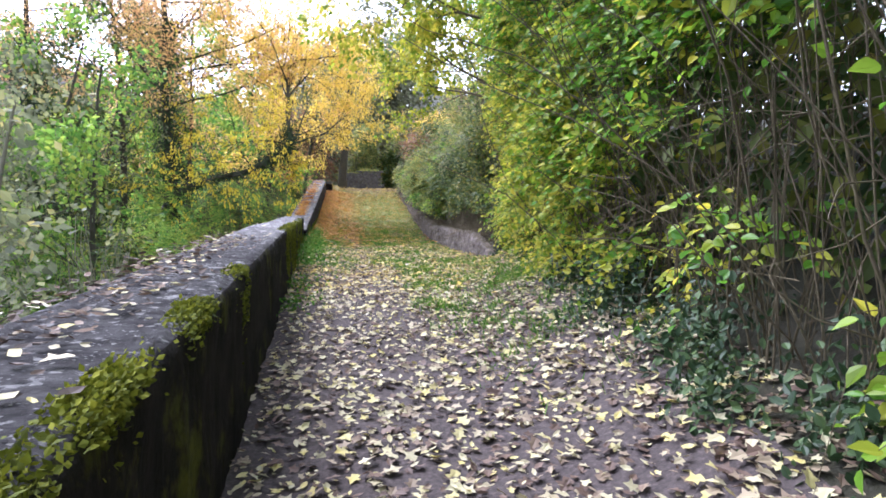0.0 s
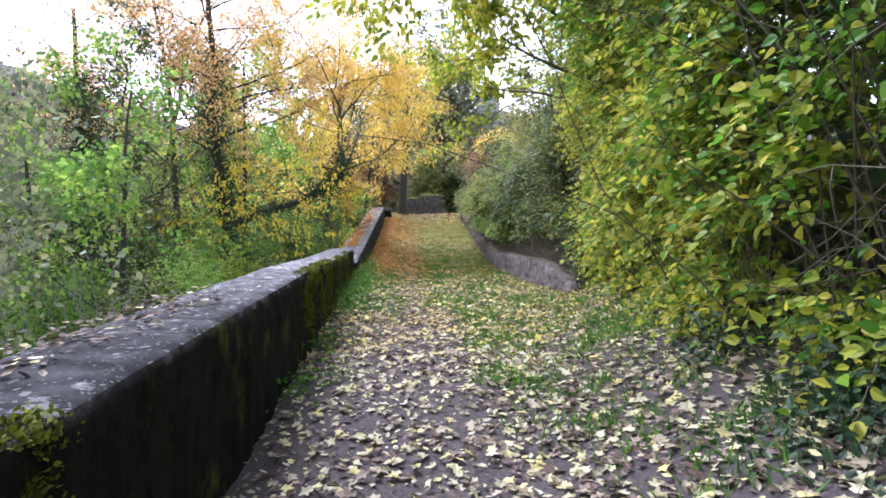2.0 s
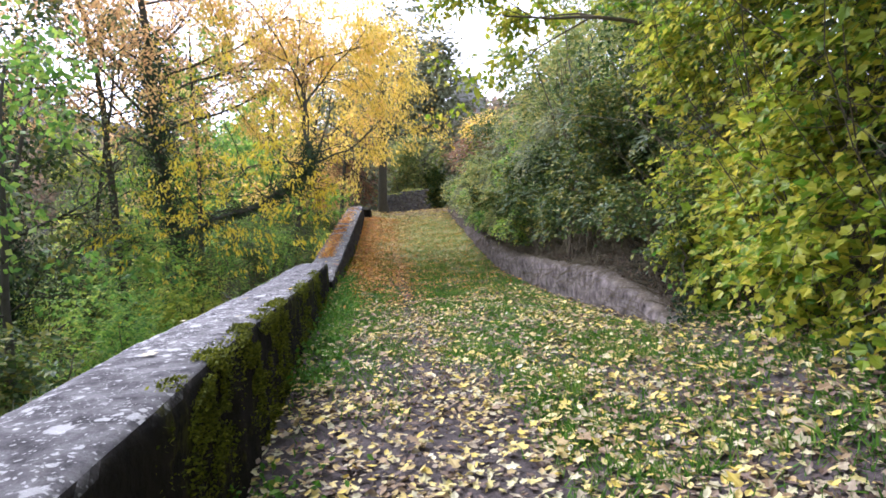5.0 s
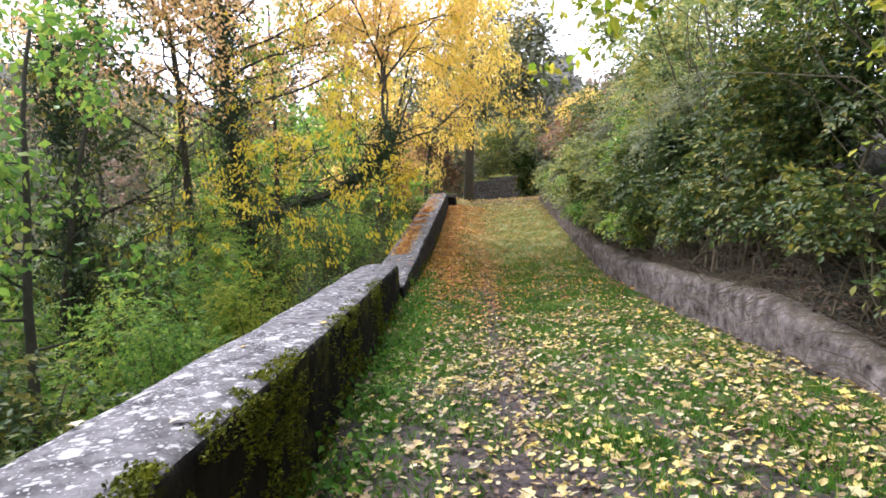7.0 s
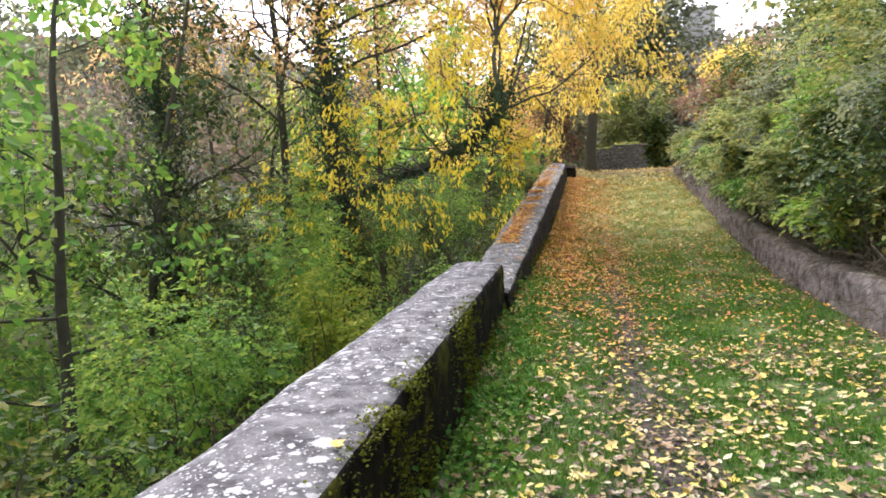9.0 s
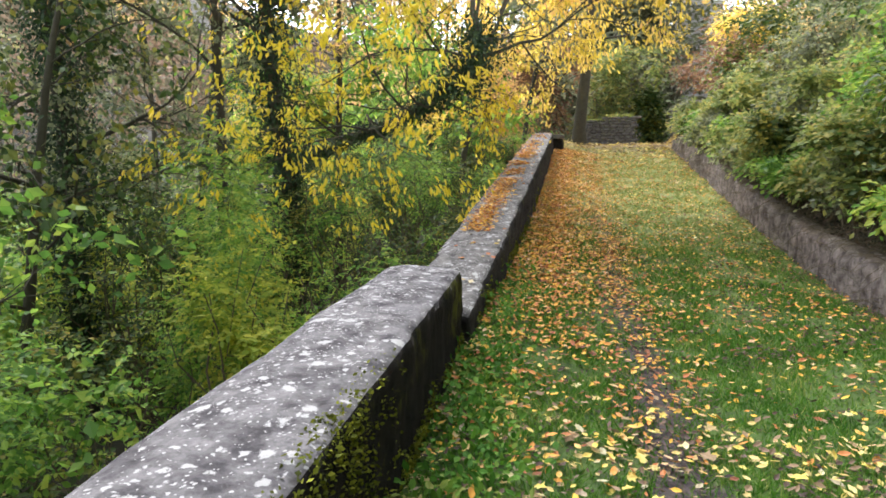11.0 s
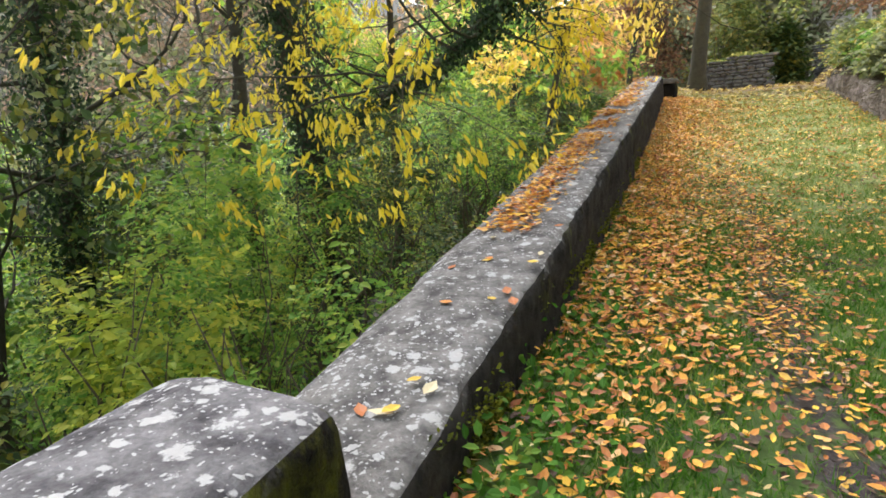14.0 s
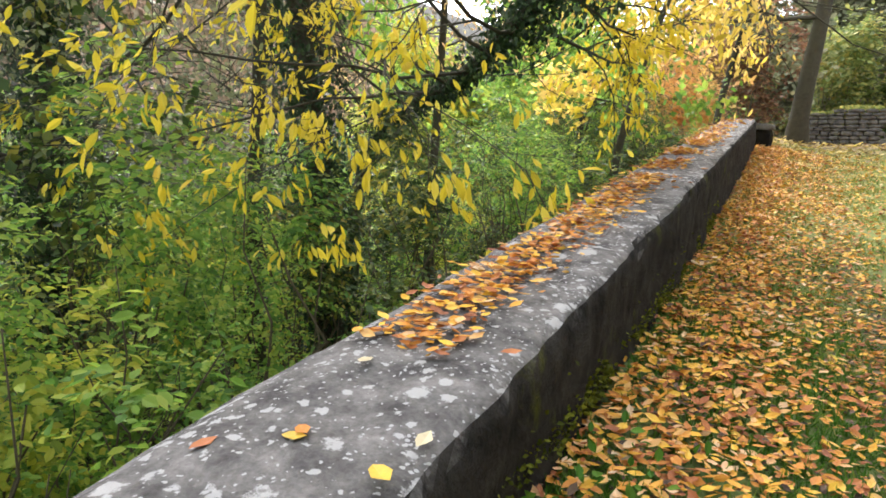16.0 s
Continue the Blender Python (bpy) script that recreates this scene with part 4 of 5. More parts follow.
# thin trees at the left of the start, bare and pale
for k, (x, y, h, leafn, m, b) in enumerate([(-5.2, 5.8, 5.0, 900, M_GREYLEAF, M_TWIG_PALE), (-6.8, 8.4, 6.0, 1200, M_GREYLEAF, M_BARK_GREY), (-4.8, 3.0, 5.2, 900, M_UNDER, M_BARK), (-8.8, 11.0, 7.5, 1500, M_GREYLEAF, M_BARK_GREY),
                                            (-12.5, 14.5, 9.5, 3200, M_GREYLEAF, M_BARK), (-13.5, 20.0, 11.0, 4200, M_HEDGE_DARK, M_BARK), (-15.0, 26.0, 12.0, 3200, M_GREYLEAF, M_BARK), (-14.5, 8.0, 9.0, 3200, M_GREYLEAF, M_BARK_GREY), (-11.8, 12.0, 8.0, 3000, M_GREYLEAF, M_BARK), (-12.3, 17.5, 9.0, 3200, M_UNDER, M_BARK), (-3.7, 4.3, 4.3, 700, M_LIME, M_BARK), (-12.0, 29.0, 12.0, 4200, M_UNDER, M_BARK),
                                            (-9.5, 33.0, 10.0, 2600, M_YELLOW, M_BARK), (-17.0, 12.0, 10.0, 2200, M_GREYLEAF, M_BARK_GREY), (-10.0, 3.5, 7.0, 1500, M_GREYLEAF, M_BARK_GREY), (-9.0, 40.0, 11.0, 3500, M_FARGREEN, M_BARK),
                                            (-19.0, 20.0, 12.0, 2600, M_GREYLEAF, M_BARK_GREY), (-21.0, 31.0, 13.0, 3200, M_WOODS, M_BARK), (-12.0, 36.0, 11.0, 3600, M_UNDER, M_BARK), (-16.0, 17.0, 12.0, 3400, M_GREYLEAF, M_BARK), (-8.3, 14.6, 7.5, 2600, M_UNDER, M_BARK)]):
    tree("slope_tree", x, y, (r.normal() * 0.08, r.normal() * 0.08, 1), h, 0.03 + 0.009 * h, m, leafn, 0.05 if y < 5 else 0.09 + 0.003 * (y + 5), "thin half-bare tree on the slope below the wall", 800 + k, DIAMOND, b, 3, 5, limb_from=0.25, limb_len=0.27, lift=0.3, group="trees on the slope", limbs=12)

# the tree by the end of the parapet, and the big trees beyond
tree("lawn_tree", -5.95, 37.0, (0.06, 0.0, 1), 9.0, 0.25, M_YELLOW, 2600, 0.15, "dark-barked tree with few yellow leaves at the lawn's end", 901, NARROW, M_BARK, 3, 5, limb_from=0.36, limb_len=0.42, lift=0.1, limbs=11)
# the narrow dark bush at (-4.0, 47.5) stands in for a shaded gap
for k, (x, y, h, w, m) in enumerate([(-6.8, 60, 18.5, 4.3, M_FARGREEN), (-10.5, 63, 15, 4.0, M_FARGREEN), (-9.0, 72, 16.5, 4.0, M_FARGREEN), (-3.6, 56, 12.8, 2.4, M_FARGREEN), (-13, 56, 13, 3.8, M_BANK), (5.5, 52, 9, 3.4, M_BANK), (-18, 48, 12, 3.8, M_UNDER), (-9.5, 47, 6, 2.4, M_RUSSET), (-6.3, 48, 5.0, 2.0, M_BANK),
                                  (-11.5, 44, 5, 2.2, M_PINK), (2.2, 46, 4.0, 2.0, M_PINK), (-4.0, 47.5, 2.6, 0.5, M_HEDGE_DARK), (-26, 60, 15, 5, M_WOODS), (10, 60, 14, 5, M_BANK)]):
    bush("far_tree", x, y, h, w, 9000 if h > 14 else 6000, 0.42 if h > 8 else 0.22, m, "large leafy tree beyond the lawn, the narrow dark one standing for a shaded gap", 920 + k, DIAMOND, M_BARK_GREY, 14, "tree", "trees beyond the lawn", 14)


def far_woods():
    r = np.random.default_rng(9)
    P, D, S = [], [], []
    for _ in range(520):
        a, d = r.uniform(-0.35, 2.0), r.uniform(48, 150)
        x, y = -d * math.sin(a) - 5, d * math.cos(a) + 10
        if x > -24 and y < 62:
            continue
        h = r.uniform(6, 11)
        z = float(land(x, y))
        n = 170
        q = unit(r.normal(size=(n, 3))) * r.uniform(0.3, 1.05, (n, 1)) * np.array([h * 0.33, h * 0.33, h * 0.5]) + np.array([x, y, z + h * 0.5])
        P.append(q)
        S.append(np.full(n, 0.011 * d * r.uniform(0.8, 1.2)))
    p, s = np.concatenate(P), np.concatenate(S)
    v, f = leaves(p, r.normal(size=p.shape), r.normal(size=p.shape), s * r.uniform(0.5, 1.3, len(p)), DIAMOND)
    tagged(piece("far_woods", v, f, M_WOODS), "brown autumn woods on the far hillside", "woods", kind="stuff")


far_woods()


# ---- grass, fallen leaves, moss ----
def accept(n, x0, x1, y0, y1, density, seed):
    r = np.random.default_rng(seed)
    x, y = r.uniform(x0, x1, n), r.uniform(y0, y1, n)
    x = x + wall_line(y)
    k = r.random(n) < density(x, y, x - wall_line(y))
    return x[k], y[k], r


def turf_noise(x, y, scale, seed):
    return np.array([noise.noise(Vector((a * scale, b * scale, seed))) for a, b in zip(x, y)])


def smooth(v, a, b):
    k = np.clip((v - a) / (b - a), 0, 1)
    return k * k * (3 - 2 * k)


def on_path(x, y, d):
    return (d > 0.01) & (x < right_edge(y) + 0.02 + 0.45 * (y < 12.5))


def off_trail(x, y):
    return x + 0.167 * y - 0.53 + 0.05 * np.sin(y * 1.3)


def grass_density(x, y, d):
    right = smooth(y, 2.5, 9) * smooth(d, 1.35, 1.8)
    left = smooth(y, 9, 13.5)
    base = np.maximum(right, left)
    trail = 1 - (0.8 + 0.2 * np.clip((15 - y) / 6, 0, 1)) * np.exp(-(off_trail(x, y) / (0.15 + 0.27 * np.clip((11.5 - y) / 5, 0, 1))) ** 2) * (1 - smooth(y, 24, 28))
    bits = turf_noise(x, y, 1.6, 2.0) + 0.5 * turf_noise(x, y, 5.0, 12.0)
    patch = smooth(bits, -0.45 + 0.35 * (1 - base) + 0.25 * np.clip((14 - y) / 5, 0, 1), 0.15 + 0.2 * np.clip((14 - y) / 5, 0, 1))
    return base * trail * (0.14 + 0.86 * patch) * on_path(x, y, d) * (1 - 0.6 * smooth(y, 31, 36))


x, y, r = accept(420000, 0.0, 4.6, 2.0, 36.0, lambda x, y, d: grass_density(x, y, d) * np.clip(1.25 - (y - 14) / 26, 0.35, 1), 11)
more_x, more_y, r = accept(110000, 0.0, 3.6, 11.5, 23.0, grass_density, 12)
x, y = np.concatenate([x, more_x]), np.concatenate([y, more_y])
p = np.stack([x, y, land(x, y) - 0.005], -1)
blade = (BLADE[0] * np.array([1, 1.3, 1]), BLADE[1])
way, face, ln = r.normal(size=p.shape) * 0.5 + np.array([0, 0, 0.75]), r.normal(size=p.shape), r.uniform(0.03, 0.085, len(p)) * np.where(y > 22, 1.1, np.where(y < 12, 1.5, 1.0))
# the share of pale blades grows with y
pale = r.random(len(p)) < smooth(y, 20, 27) * 0.9 + 0.06
for name, mask, m, words in (("grass", ~pale, M_GRASS, "short green grass of the lawn"), ("pale_grass", pale, M_PALEGRASS, "pale yellow-green grass towards the lawn's end")):
    v, f = leaves(p[mask], way[mask], face[mask], ln[mask], blade)
    tagged(piece(name, v, f, m), words, "grass", kind="stuff")


def litter(name, n, y0, y1, density, size, material, label, seed, shape, wide=4.8, tilt=0.28):
    x, y, r = accept(n, 0.0, wide, y0, y1, density, seed)
    p = np.stack([x, y, land(x, y) + r.uniform(0.008, 0.03, len(x)) + (y > 9) * r.uniform(0.0, 0.035, len(x))], -1)
    a = r.uniform(0, 2 * np.pi, len(x))
    ax = np.stack([np.cos(a), np.sin(a), r.normal(size=len(x)) * tilt], -1)
    v, f = leaves(p, ax, r.normal(size=p.shape) * tilt + np.array([0, 0, 1.0]), size * r.uniform(0.5, 1.35, len(p)), shape)
    return tagged(piece(name, v, f, material), label, "fallen leaves", kind="stuff")


CURLED = (np.array([(0, 0, 0.05), (0.22, 0.19, 0.10), (0.55, 0.27, 0.11), (1, 0.03, 0.13), (0.62, -0.25, 0.08), (0.28, -0.2, 0.10), (0.45, 0, 0.0)]),
          np.array([(0, 1, 6), (1, 2, 6), (2, 3, 6), (3, 4, 6), (4, 5, 6), (5, 0, 6)]))
litter("fallen_leaves", 23000, -1.5, 11.5, lambda x, y, d: on_path(x, y, d) * (1 - smooth(y, 7, 11.5)) * (0.5 + 0.5 * smooth(d, 1.2, 2.2) + 0.3 * turf_noise(x, y, 1.2, 7.0)), 0.064, M_PALE_LITTER, "pale yellow and brown fallen leaves on dark soil", 21, LOBED)
litter("fallen_leaves", 14000, -1.5, 10.0, lambda x, y, d: on_path(x, y, d) * 0.8 * (1 - smooth(y, 7, 10)), 0.046, M_PALE_LITTER, "small curled brown fallen leaves on the trail", 22, CURLED)
litter("fallen_leaves", 13000, 7.0, 17.0, lambda x, y, d: on_path(x, y, d) * smooth(y, 7, 9) * (1 - smooth(y, 12.5, 17)) * (0.3 + 0.5 * smooth(turf_noise(x, y, 1.3, 8.0), -0.2, 0.4)), 0.058, M_PALE_LITTER, "pale brown leaves lying among the grass", 28, CURLED)
litter("fallen_leaves", 24000, 7.0, 20.0, lambda x, y, d: on_path(x, y, d) * smooth(y, 7, 9) * (1 - smooth(y, 15.5, 19)) * (0.12 + 0.75 * smooth(turf_noise(x, y, 0.9, 4.0) + 0.35 * smooth(d, 1.2, 2.6) + 0.35 * smooth(-y, -13, -9), -0.05, 0.5)), 0.054, M_GOLD_LITTER, "golden maple leaves lying on the grass", 23, CURLED)
litter("fallen_leaves", 5000, 7.0, 18.0, lambda x, y, d: on_path(x, y, d) * smooth(y, 7, 9) * (1 - smooth(y, 14, 18)) * 0.6, 0.07, M_GOLD_LITTER, "lobed yellow leaves lying on the grass", 27, LOBED)
litter("fallen_leaves", 120000, 14.5, 34.0, lambda x, y, d: on_path(x, y, d) * smooth(y, 14.5, 18) * (0.42 + 0.58 * smooth(y, 18, 20.5)) * np.clip(np.exp(-(d / 0.62) ** 2) * 1.6 + 0.10 + 0.28 * np.exp(-(off_trail(x, y) / 0.35) ** 2) + 0.25 * smooth(turf_noise(x, y, 1.1, 6.0), 0.0, 0.5) * np.exp(-(d / 1.8) ** 2), 0, 1), 0.055, M_ORANGE_LITTER, "orange and yellow cherry leaves heaped along the wall", 24, CURLED)
litter("fallen_leaves", 9000, 21.0, 36.0, lambda x, y, d: on_path(x, y, d) * smooth(y, 21, 26) * 0.55, 0.06, M_GOLD_LITTER, "small pale leaves scattered over the lawn", 26, DIAMOND)
litter("fallen_leaves", 6000, 30.0, 46.0, lambda x, y, d: (d > 0.02) * smooth(y, 30, 37) * 0.9, 0.13, M_GOLD_LITTER, "golden leaves covering the lawn's end", 25, CURLED, 5.5)


litter("fallen_leaves", 42000, 8.0, 27.0, lambda x, y, d: on_path(x, y, d) * smooth(y, 8, 11) * (1 - smooth(y, 22, 27)) * (0.12 + 0.6 * smooth(turf_noise(x, y, 1.7, 14.0), 0.0, 0.45) + 0.4 * np.exp(-(off_trail(x, y) / 0.3) ** 2)), 0.042, M_BROWN_LITTER, "small brown leaf scraps trodden into the grass", 29, CURLED)


# dry twigs and brown leaves on the bank behind the retaining wall
r = np.random.default_rng(47)
lines = []
for _ in range(3600):
    y = r.uniform(12.2, 33)
    off = 0.02 + abs(r.normal()) * 0.36
    x = float(right_edge(y)) + off
    z = float(land(x, y))
    lines.append((bend((x, y, z), (r.normal() * 0.5 - 0.45, r.normal() * 0.8, abs(r.normal()) * 0.5 + 0.1), r.uniform(0.2, 0.75), r, 4, 0.5, -0.9), r.uniform(0.0025, 0.006) * np.linspace(1, 0.35, 5)))
v, f = tubes(lines, 4)
tagged(piece("dry_brushwood", v, f, M_STEM, None, "", True), "dry brown twigs on the bank above the retaining wall", "brushwood", kind="stuff")
n = 9000
y = r.uniform(12.0, 33, n)
x = right_edge(y) + 0.1 + np.abs(r.normal(size=n)) * 0.45
p = np.stack([x, y, land(x, y) + r.uniform(0.005, 0.06, n)], -1)
v, f = leaves(p, r.normal(size=p.shape), r.normal(size=p.shape) * 0.5 + np.array([-0.3, 0, 1.0]), 0.06 * r.uniform(0.5, 1.4, n), CURLED)
tagged(piece("bank_litter", v, f, M_BROWN_LITTER), "brown dead leaves lying on the bank", "fallen leaves", kind="stuff")


def on_wall(name, n, y0, y1, line, top, band, size, material, label, seed, shape=CURLED, heap=0.02):
    r = np.random.default_rng(seed)
    y = r.uniform(y0, y1, n)
    off, spread = band
    d = np.abs(off + r.normal(size=n) * spread)
    thin = turf_noise(y, d, 1.3, 5.0)
    keep = (thin > -0.25) & (d > 0.04) & (d < 0.64)
    y, d = y[keep], d[keep]
    p = np.stack([line(y) - d, y, top(y) + 0.02 + np.abs(r.normal(size=len(y))) * heap], -1)
    a = r.uniform(0, 2 * np.pi, len(y))
    ax = np.stack([np.cos(a), np.sin(a), r.normal(size=len(y)) * 0.12], -1)
    v, f = leaves(p, ax, r.normal(size=p.shape) * 0.3 + np.array([0, 0, 1.0]), size * r.uniform(0.55, 1.25, len(p)), shape)
    tagged(piece(name, v, f, material), label, "fallen leaves", kind="stuff")


on_wall("leaves_on_wall", 420, -1.5, 6.5, inner_1, top_1, (0.38, 0.17), 0.05, M_PALE_LITTER, "pale leaves lying on the parapet", 31)
on_wall("leaves_on_wall", 900, -1.5, 6.0, inner_1, top_1, (0.42, 0.14), 0.048, M_BROWN_LITTER, "curled brown leaves lying on the parapet", 34)
on_wall("leaves_on_wall", 3000, 19.45, 27.0, inner_2, top_2, (0.40, 0.10), 0.056, M_ORANGE_LITTER, "heap of orange leaves on the lower parapet", 32, CURLED, 0.012)
on_wall("leaves_on_wall", 700, 24.0, 31.5, inner_2, top_2, (0.42, 0.14), 0.08, M_ORANGE_LITTER, "heap of orange leaves on the lower parapet", 33)


def plain_leaf_mat(name, colour):
    m, n, l, b = mat_base(name)
    nz = noise_node(n, l, 60, 4)
    c = mixc(n, l, nz.outputs[0], tuple(q * 0.65 for q in colour), colour)
    l.new(c, b.inputs["Base Color"])
    b.inputs["Roughness"].default_value = 0.55
    return m


LEAF_TINTS = {"yellow": plain_leaf_mat("yellow_leaf", (0.75, 0.50, 0.06)), "rust-brown": plain_leaf_mat("rust_leaf", (0.50, 0.17, 0.05)), "pale cream": plain_leaf_mat("cream_leaf", (0.72, 0.62, 0.38)), "orange": plain_leaf_mat("orange_leaf", (0.70, 0.27, 0.05))}
SINGLE = [(-4.22, 18.40, "orange"), (-4.01, 18.5, "yellow"), (-3.94, 18.55, "rust-brown"), (-3.86, 18.44, "rust-brown"), (-4.28, 19.0, "orange"), (-4.0, 19.08, "pale cream"), (-4.03, 18.98, "yellow"), (-4.4, 18.8, "rust-brown"),
          (-4.40, 19.36, "pale cream"), (-3.93, 17.78, "yellow"), (-3.86, 17.68, "pale cream"), (-3.89, 17.55, "pale cream"), (-3.98, 17.5, "rust-brown"), (-4.28, 18.95, "yellow"), (-3.9, 17.6, "yellow")]
r = np.random.default_rng(41)
for x, y, tint in SINGLE:
    a = r.uniform(0, 6.28)
    v, f = leaves(np.zeros((1, 3)), np.array([[math.cos(a), math.sin(a), 0.05]]), np.array([[r.normal() * 0.15, r.normal() * 0.15, 1.0]]), 0.078 * r.uniform(0.8, 1.2), CURLED)
    ob = piece("fallen_leaf", v, f, LEAF_TINTS[tint])
    ob.location = (x, y, float(top_2(y)) + 0.016)
    tagged(ob, tint + " fallen leaf lying on the parapet stone", "leaf", "single leaves on the parapet")
for x, y, tint in [(-1.43, 3.93, "yellow"), (-1.2, 2.8, "yellow"), (-0.78, 1.75, "pale cream"), (-1.07, 3.1, "pale cream"), (-2.35, 8.59, "pale cream"), (-2.8, 9.83, "pale cream"), (-2.9, 11.2, "yellow"), (-2.4, 9.9, "pale cream"), (-2.72, 11.9, "yellow")]:
    a = r.uniform(0, 6.28)
    v, f = leaves(np.zeros((1, 3)), np.array([[math.cos(a), math.sin(a), 0.05]]), np.array([[r.normal() * 0.15, r.normal() * 0.15, 1.0]]), 0.075 * r.uniform(0.85, 1.15), LOBED)
    ob = piece("fallen_leaf", v, f, LEAF_TINTS[tint])
    ob.location = (x, y, float(top_1(y)) + 0.022)
    tagged(ob, tint + " fallen leaf lying on the parapet stone", "leaf", "single leaves on the parapet")


def moss(name, spots, label, seed):
    """Cushions of moss on the wall's path-side edge: (y, length, height down from the edge, tufts)."""
    r = np.random.default_rng(seed)
    for y, ln, down, n in spots:
        yy = y + r.normal(size=n) * ln * 0.4
        q = np.abs(r.normal(size=n)) * down
        gate = turf_noise(yy, q * 2, 5.0, 3.3) > -0.12
        yy, q = yy[gate], q[gate]
        p = np.stack([inner_1(yy) + r.uniform(-0.03, 0.012, len(yy)) - np.where(q < 0.04, r.uniform(0, 0.09, len(yy)), 0), yy, top_1(yy) - np.maximum(q - 0.03, -0.012)], -1)
        v, f = leaves(p, r.normal(size=p.shape) * 0.5 + np.array([0.7, 0, 0.3]), r.normal(size=p.shape), 0.016 * r.uniform(0.6, 1.7, len(p)), DIAMOND)
        tagged(piece(name, v, f, M_MOSS), label, "moss", "moss on the parapet", "stuff")


moss("moss_cushion", [(0.9, 0.4, 0.05, 3200), (1.55, 0.3, 0.06, 1800), (2.45, 0.3, 0.05, 1800), (3.6, 0.25, 0.14, 2200), (8.4, 0.6, 0.3, 8000), (9.5, 0.45, 0.3, 14000), (10.5, 0.7, 0.34, 12000), (12.5, 0.9, 0.4, 5500), (14.4, 0.7, 0.4, 3000)], "bright green moss growing over the wall's edge", 61)

# moss fringe low on the path-side faces
for k, (y0, y1, n) in enumerate([(9.5, 13.5, 5000), (13.5, 17.1, 4000), (17.3, 20.5, 5500), (20.5, 25.0, 4500)]):
    r = np.random.default_rng(640 + k)
    y = r.uniform(y0, y1, n)
    up = np.abs(r.normal(size=n)) * 0.09
    gate = turf_noise(y, up * 3, 3.2, 6.6) > 0.02
    y, up = y[gate], up[gate]
    x = wall_line(y) + r.uniform(-0.012, 0.014, len(y))
    p = np.stack([x, y, land(wall_line(y) + 0.03, y) + up], -1)
    v, f = leaves(p, r.normal(size=p.shape) * 0.5 + np.array([0.6, 0, 0.3]), r.normal(size=p.shape), 0.018 * r.uniform(0.6, 1.7, len(p)), DIAMOND)
    tagged(piece("moss_fringe", v, f, M_MOSS), "yellow-green moss creeping up the wall's foot", "moss", "moss on the parapet", "stuff")

# low plants at the wall's foot
for k, (d, y, n) in enumerate([(0.18, 11.0, 320), (0.22, 12.4, 520), (0.2, 13.4, 560), (0.25, 14.3, 600), (0.3, 15.2, 600), (0.22, 16.0, 560), (0.2, 16.8, 460), (0.14, 17.7, 320), (0.12, 18.6, 200), (0.12, 19.6, 120), (0.16, 6.8, 160), (0.15, 8.6, 200)]):
    r = np.random.default_rng(700 + k)
    x = float(wall_line(y)) + d
    p = np.stack([r.normal(size=n) * 0.14, r.normal(size=n) * 0.3, np.abs(r.normal(size=n)) * 0.08 + 0.01], -1)
    v, f = leaves(p, r.normal(size=p.shape) + np.array([0, 0, 0.3]), r.normal(size=p.shape) * 0.4 + np.array([0.2, -0.2, 1.0]), 0.045 * r.uniform(0.6, 1.4, n), LEAF)
    ob = piece("ground_plant", v, f, M_GRASS)
    ob.location = (x, y, float(land(x, y)))
    tagged(ob, "low green weeds at the foot of the wall", "plant", "weeds at the wall foot", "stuff")


# ---- masonry at the lawn's end ----
def rough_block(name, sx, sy, sz, material, seed, parent=None, label="", cuts=2, amp=0.02):
    bm = bmesh.new()
    bmesh.ops.create_cube(bm, size=1)
    bmesh.ops.subdivide_edges(bm, edges=bm.edges[:], cuts=cuts, use_grid_fill=True)
    for q in bm.verts:
        c = q.co
        e = 1 - 0.10 * (abs(c.x * 2) ** 6 * abs(c.z * 2) ** 6 + abs(c.x * 2) ** 6 * abs(c.y * 2) ** 6)
        n = noise.noise_vector(Vector((c.x * 2.1 + seed, c.y * 2.1, c.z * 2.1 + seed * 0.7)))
        q.co = Vector((c.x * sx * e, c.y * sy * e, c.z * sz * e)) + n * amp
    me = bpy.data.meshes.new(name)
    bm.to_mesh(me)
    bm.free()
    me.materials.append(material)
    for q in me.polygons:
        q.use_smooth = True
    ob = new(name, me)
    ob.parent = parent
    if label:
        ob["label"] = label
    return ob


post = holder("stone_post", (-6.08, 33.2, 1.42), "short square stone post with a pale mossy cap", "post")
ob = rough_block("shaft", 0.42, 0.42, 0.5, M_WALL, 2.0, post, "", 3)
ob.location = (0, 0, 0.2)
ob = rough_block("cap", 0.5, 0.5, 0.12, M_FAR, 5.0, post, "pale mossy cap", 3)
ob.location = (0, 0, 0.5)


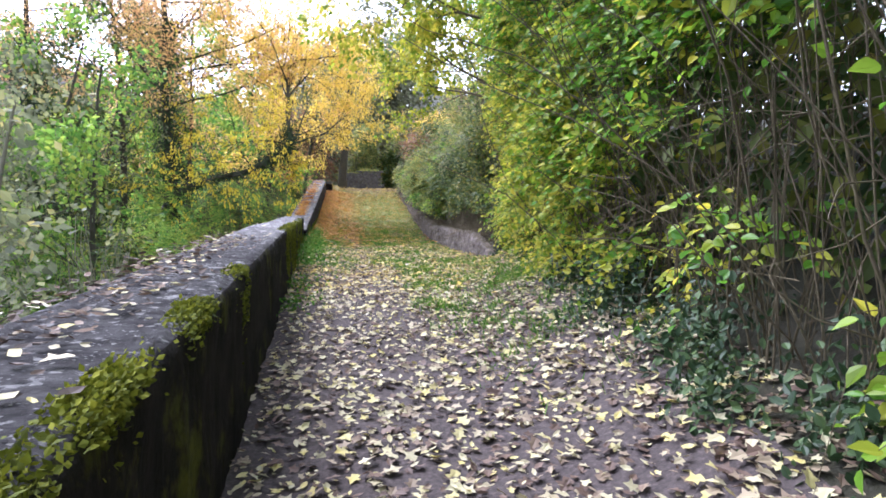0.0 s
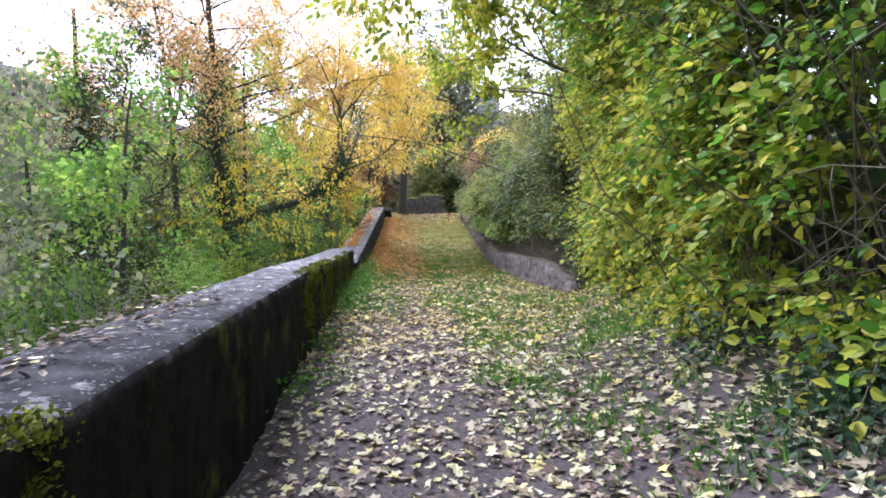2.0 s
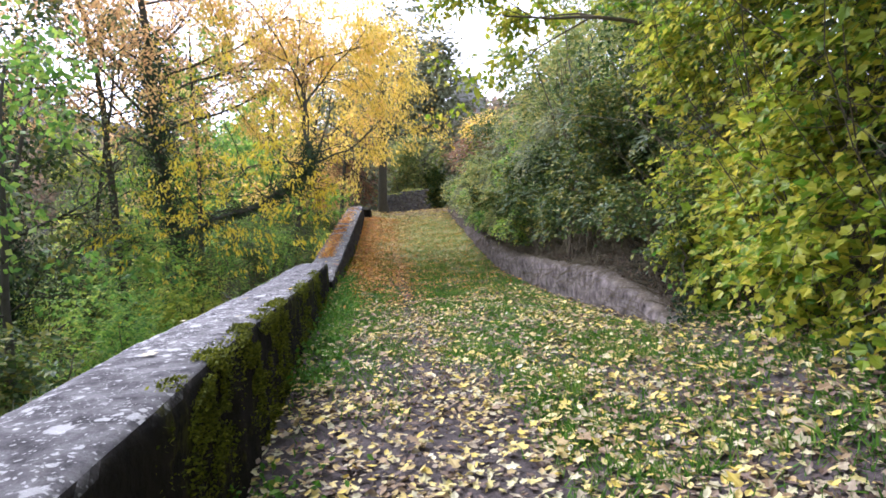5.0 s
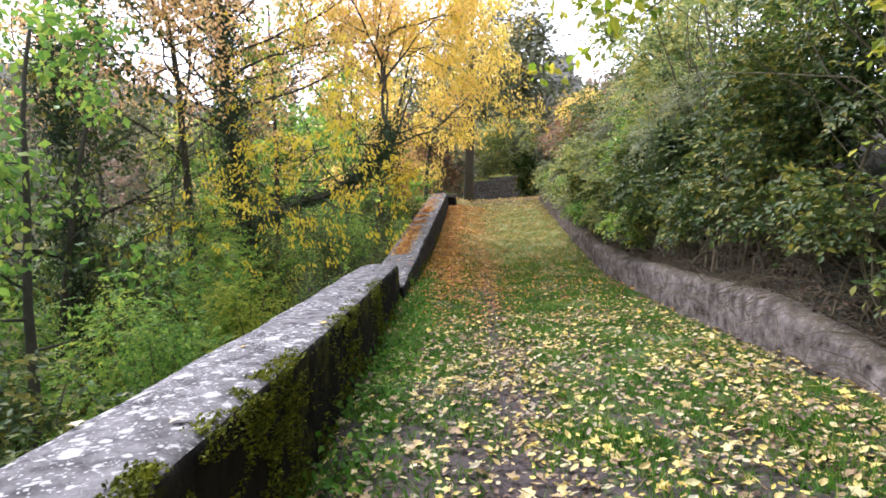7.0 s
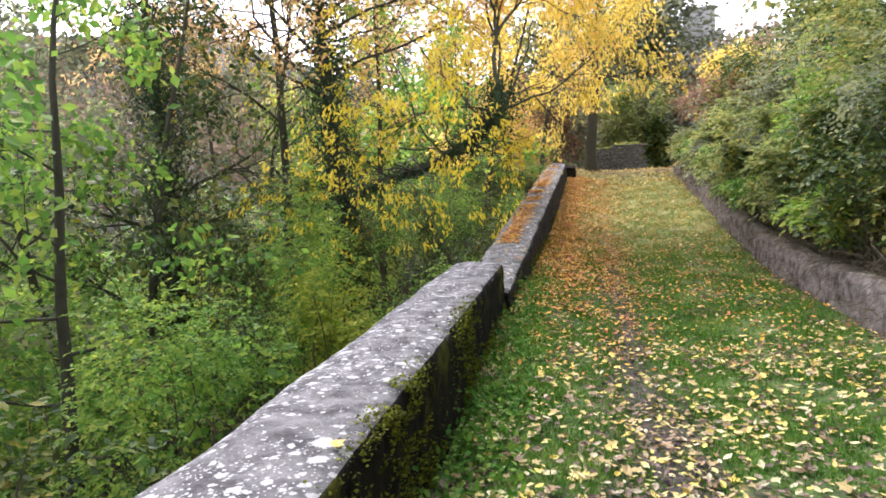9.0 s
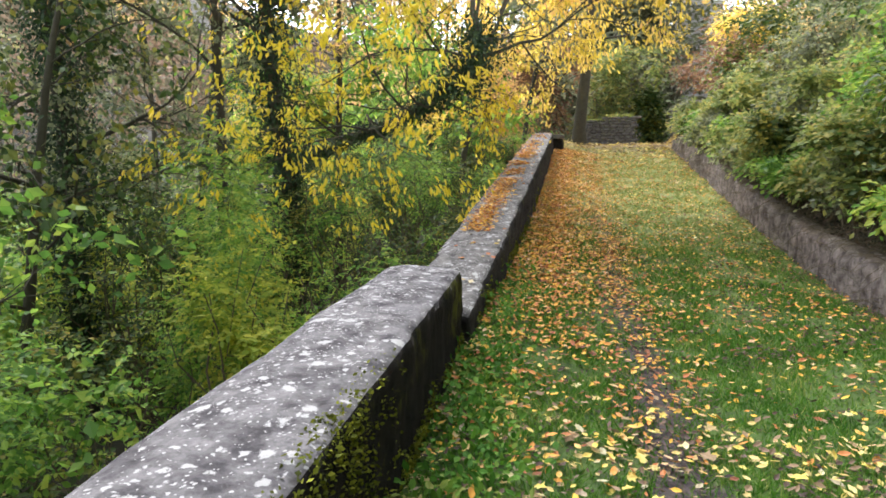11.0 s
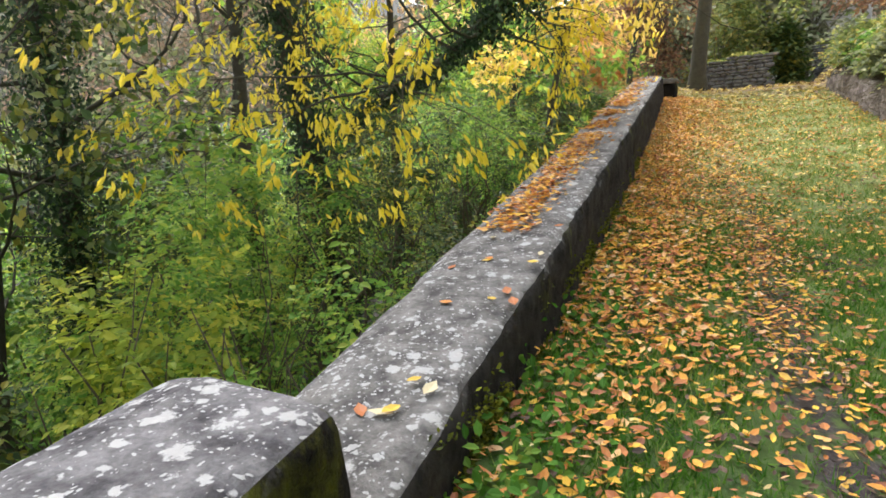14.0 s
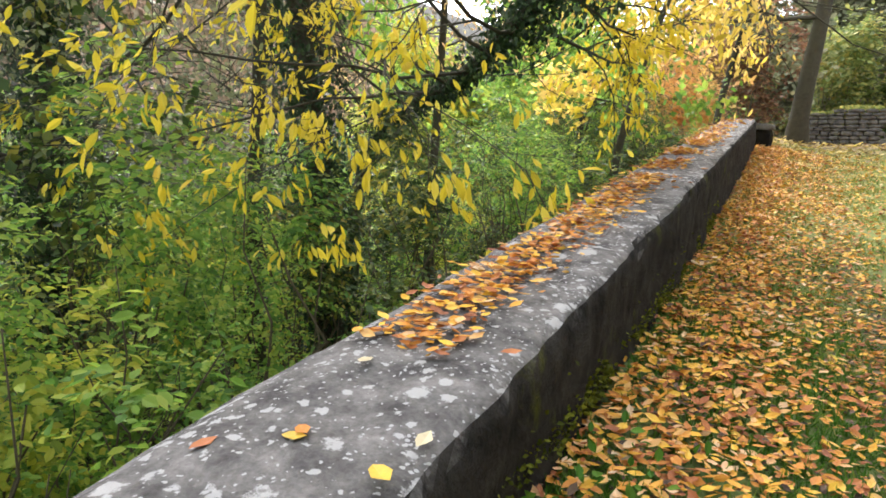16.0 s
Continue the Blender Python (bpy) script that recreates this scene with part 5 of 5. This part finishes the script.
def stone_wall(name, x0, x1, y, top_of, base, deep, label, seed):
    """Coursed field stones on a core."""
    r = np.random.default_rng(seed)
    top = holder(name, ((x0 + x1) / 2, y, base), label, "wall", kind="structure")
    o = np.array([(x0 + x1) / 2, y, base])
    hi = min(top_of(x0), top_of(x1)) - 0.05
    v = np.array([(a, b, c) for a in (x0 + 0.05, x1 - 0.05) for b in (y - deep / 2 + 0.05, y + deep / 2) for c in (base - 0.3, hi)]) - o
    piece("core", v, [(0, 1, 3, 2), (4, 6, 7, 5), (0, 4, 5, 1), (2, 3, 7, 6), (1, 5, 7, 3), (0, 2, 6, 4)], M_FAR, top)
    shapes = [rough_block("stone", 1, 1, 1, M_FAR, 3.0 + k * 1.7, None, "", 2, 0.06) for k in range(4)]
    meshes = [q.data for q in shapes]
    for q in shapes:
        bpy.data.objects.remove(q)
    z = base - 0.12
    while z < max(top_of(x0), top_of(x1)) - 0.03:
        h = r.uniform(0.09, 0.17)
        x = x0 - r.uniform(0, 0.2)
        while x < x1:
            w = r.uniform(0.18, 0.48)
            if z + h * 0.5 < top_of(min(max(x + w / 2, x0), x1)):
                ob = new("stone", meshes[r.integers(4)])
                ob.parent = top
                ob.location = (x + w / 2 - o[0], -deep / 2 + r.normal() * 0.015, z + h / 2 - base)
                ob.scale = (w * 0.96, 0.22, h * 0.92)
                ob.rotation_euler = (0, r.normal() * 0.03, r.normal() * 0.04)
            x += w
        z += h
    n = 2600
    px = r.uniform(x0, x1, n)
    p = np.stack([px - o[0], r.uniform(-deep / 2 - 0.1, deep / 2, n), np.array([top_of(q) for q in px]) - base + np.abs(r.normal(size=n)) * 0.03], -1)
    v, f = leaves(p, r.normal(size=p.shape) + np.array([0, -0.3, 0.6]), r.normal(size=p.shape), 0.07 * r.uniform(0.6, 1.4, n), DIAMOND)
    tagged(piece("moss_top", v, f, M_BANK, top, "yellow-green moss along the top"), kind="stuff")
    return top


stone_wall("wall_far", -6.75, -4.38, 42.0, lambda x: 2.72 if x < -5.5 else 2.88, 1.5, 0.6, "old mossy field-stone wall at the lawn's end", 5)
stone_wall("wall_ruin", -2.9, -0.6, 50.0, lambda x: 3.55, 1.6, 0.6, "grey ruined wall with a slab beyond the lawn", 6)
ob = rough_block("stone_slab", 2.3, 0.8, 0.22, M_FAR, 8.0, None, "", 3)
ob.location = (-1.75, 50.0, 3.68)
tagged(ob, "grey stone slab lying on the ruined wall", "slab")


# ---- the ruined tower beyond ----
def tower():
    o = Vector((-1.75, 62.0, float(land(-1.75, 62.0))))
    top = holder("ruined_tower", o, "tall ruined grey stone tower with a string course", "tower")
    def drum(name, z0, z1, half, seed, ragged=0.0):
        bm = bmesh.new()
        rows = 10
        grid = []
        for q in range(rows + 1):
            z = z0 + (z1 - z0) * q / rows
            ring = []
            for c in range(24):
                a = c / 24 * 2 * math.pi
                k = half / max(abs(math.cos(a)), abs(math.sin(a)))
                k = min(k, half * 1.36)
                x, y = k * math.cos(a), k * math.sin(a)
                e = noise.noise(Vector((x * 0.7 + seed, y * 0.7, z * 0.5))) * 0.18
                top_cut = ragged * (0.5 + noise.noise(Vector((x * 0.5, y * 0.5, seed)))) if q == rows else 0
                ring.append(bm.verts.new((x * (1 + e * 0.1), y * (1 + e * 0.1), z - top_cut)))
            grid.append(ring)
        for q in range(rows):
            for c in range(24):
                bm.faces.new((grid[q][c], grid[q][(c + 1) % 24], grid[q + 1][(c + 1) % 24], grid[q + 1][c]))
        bm.faces.new(grid[-1])
        me = bpy.data.meshes.new(name)
        bm.to_mesh(me)
        bm.free()
        me.materials.append(M_TOWER)
        ob = new(name, me)
        ob.parent = top
        return ob
    drum("lower_stage", -1.0, 11.0 - o.z, 1.5, 3.0)
    drum("string_course", 11.0 - o.z, 11.25 - o.z, 1.65, 4.0)
    drum("upper_stage", 11.25 - o.z, 13.4 - o.z, 1.1, 5.0, 1.2)


tower()
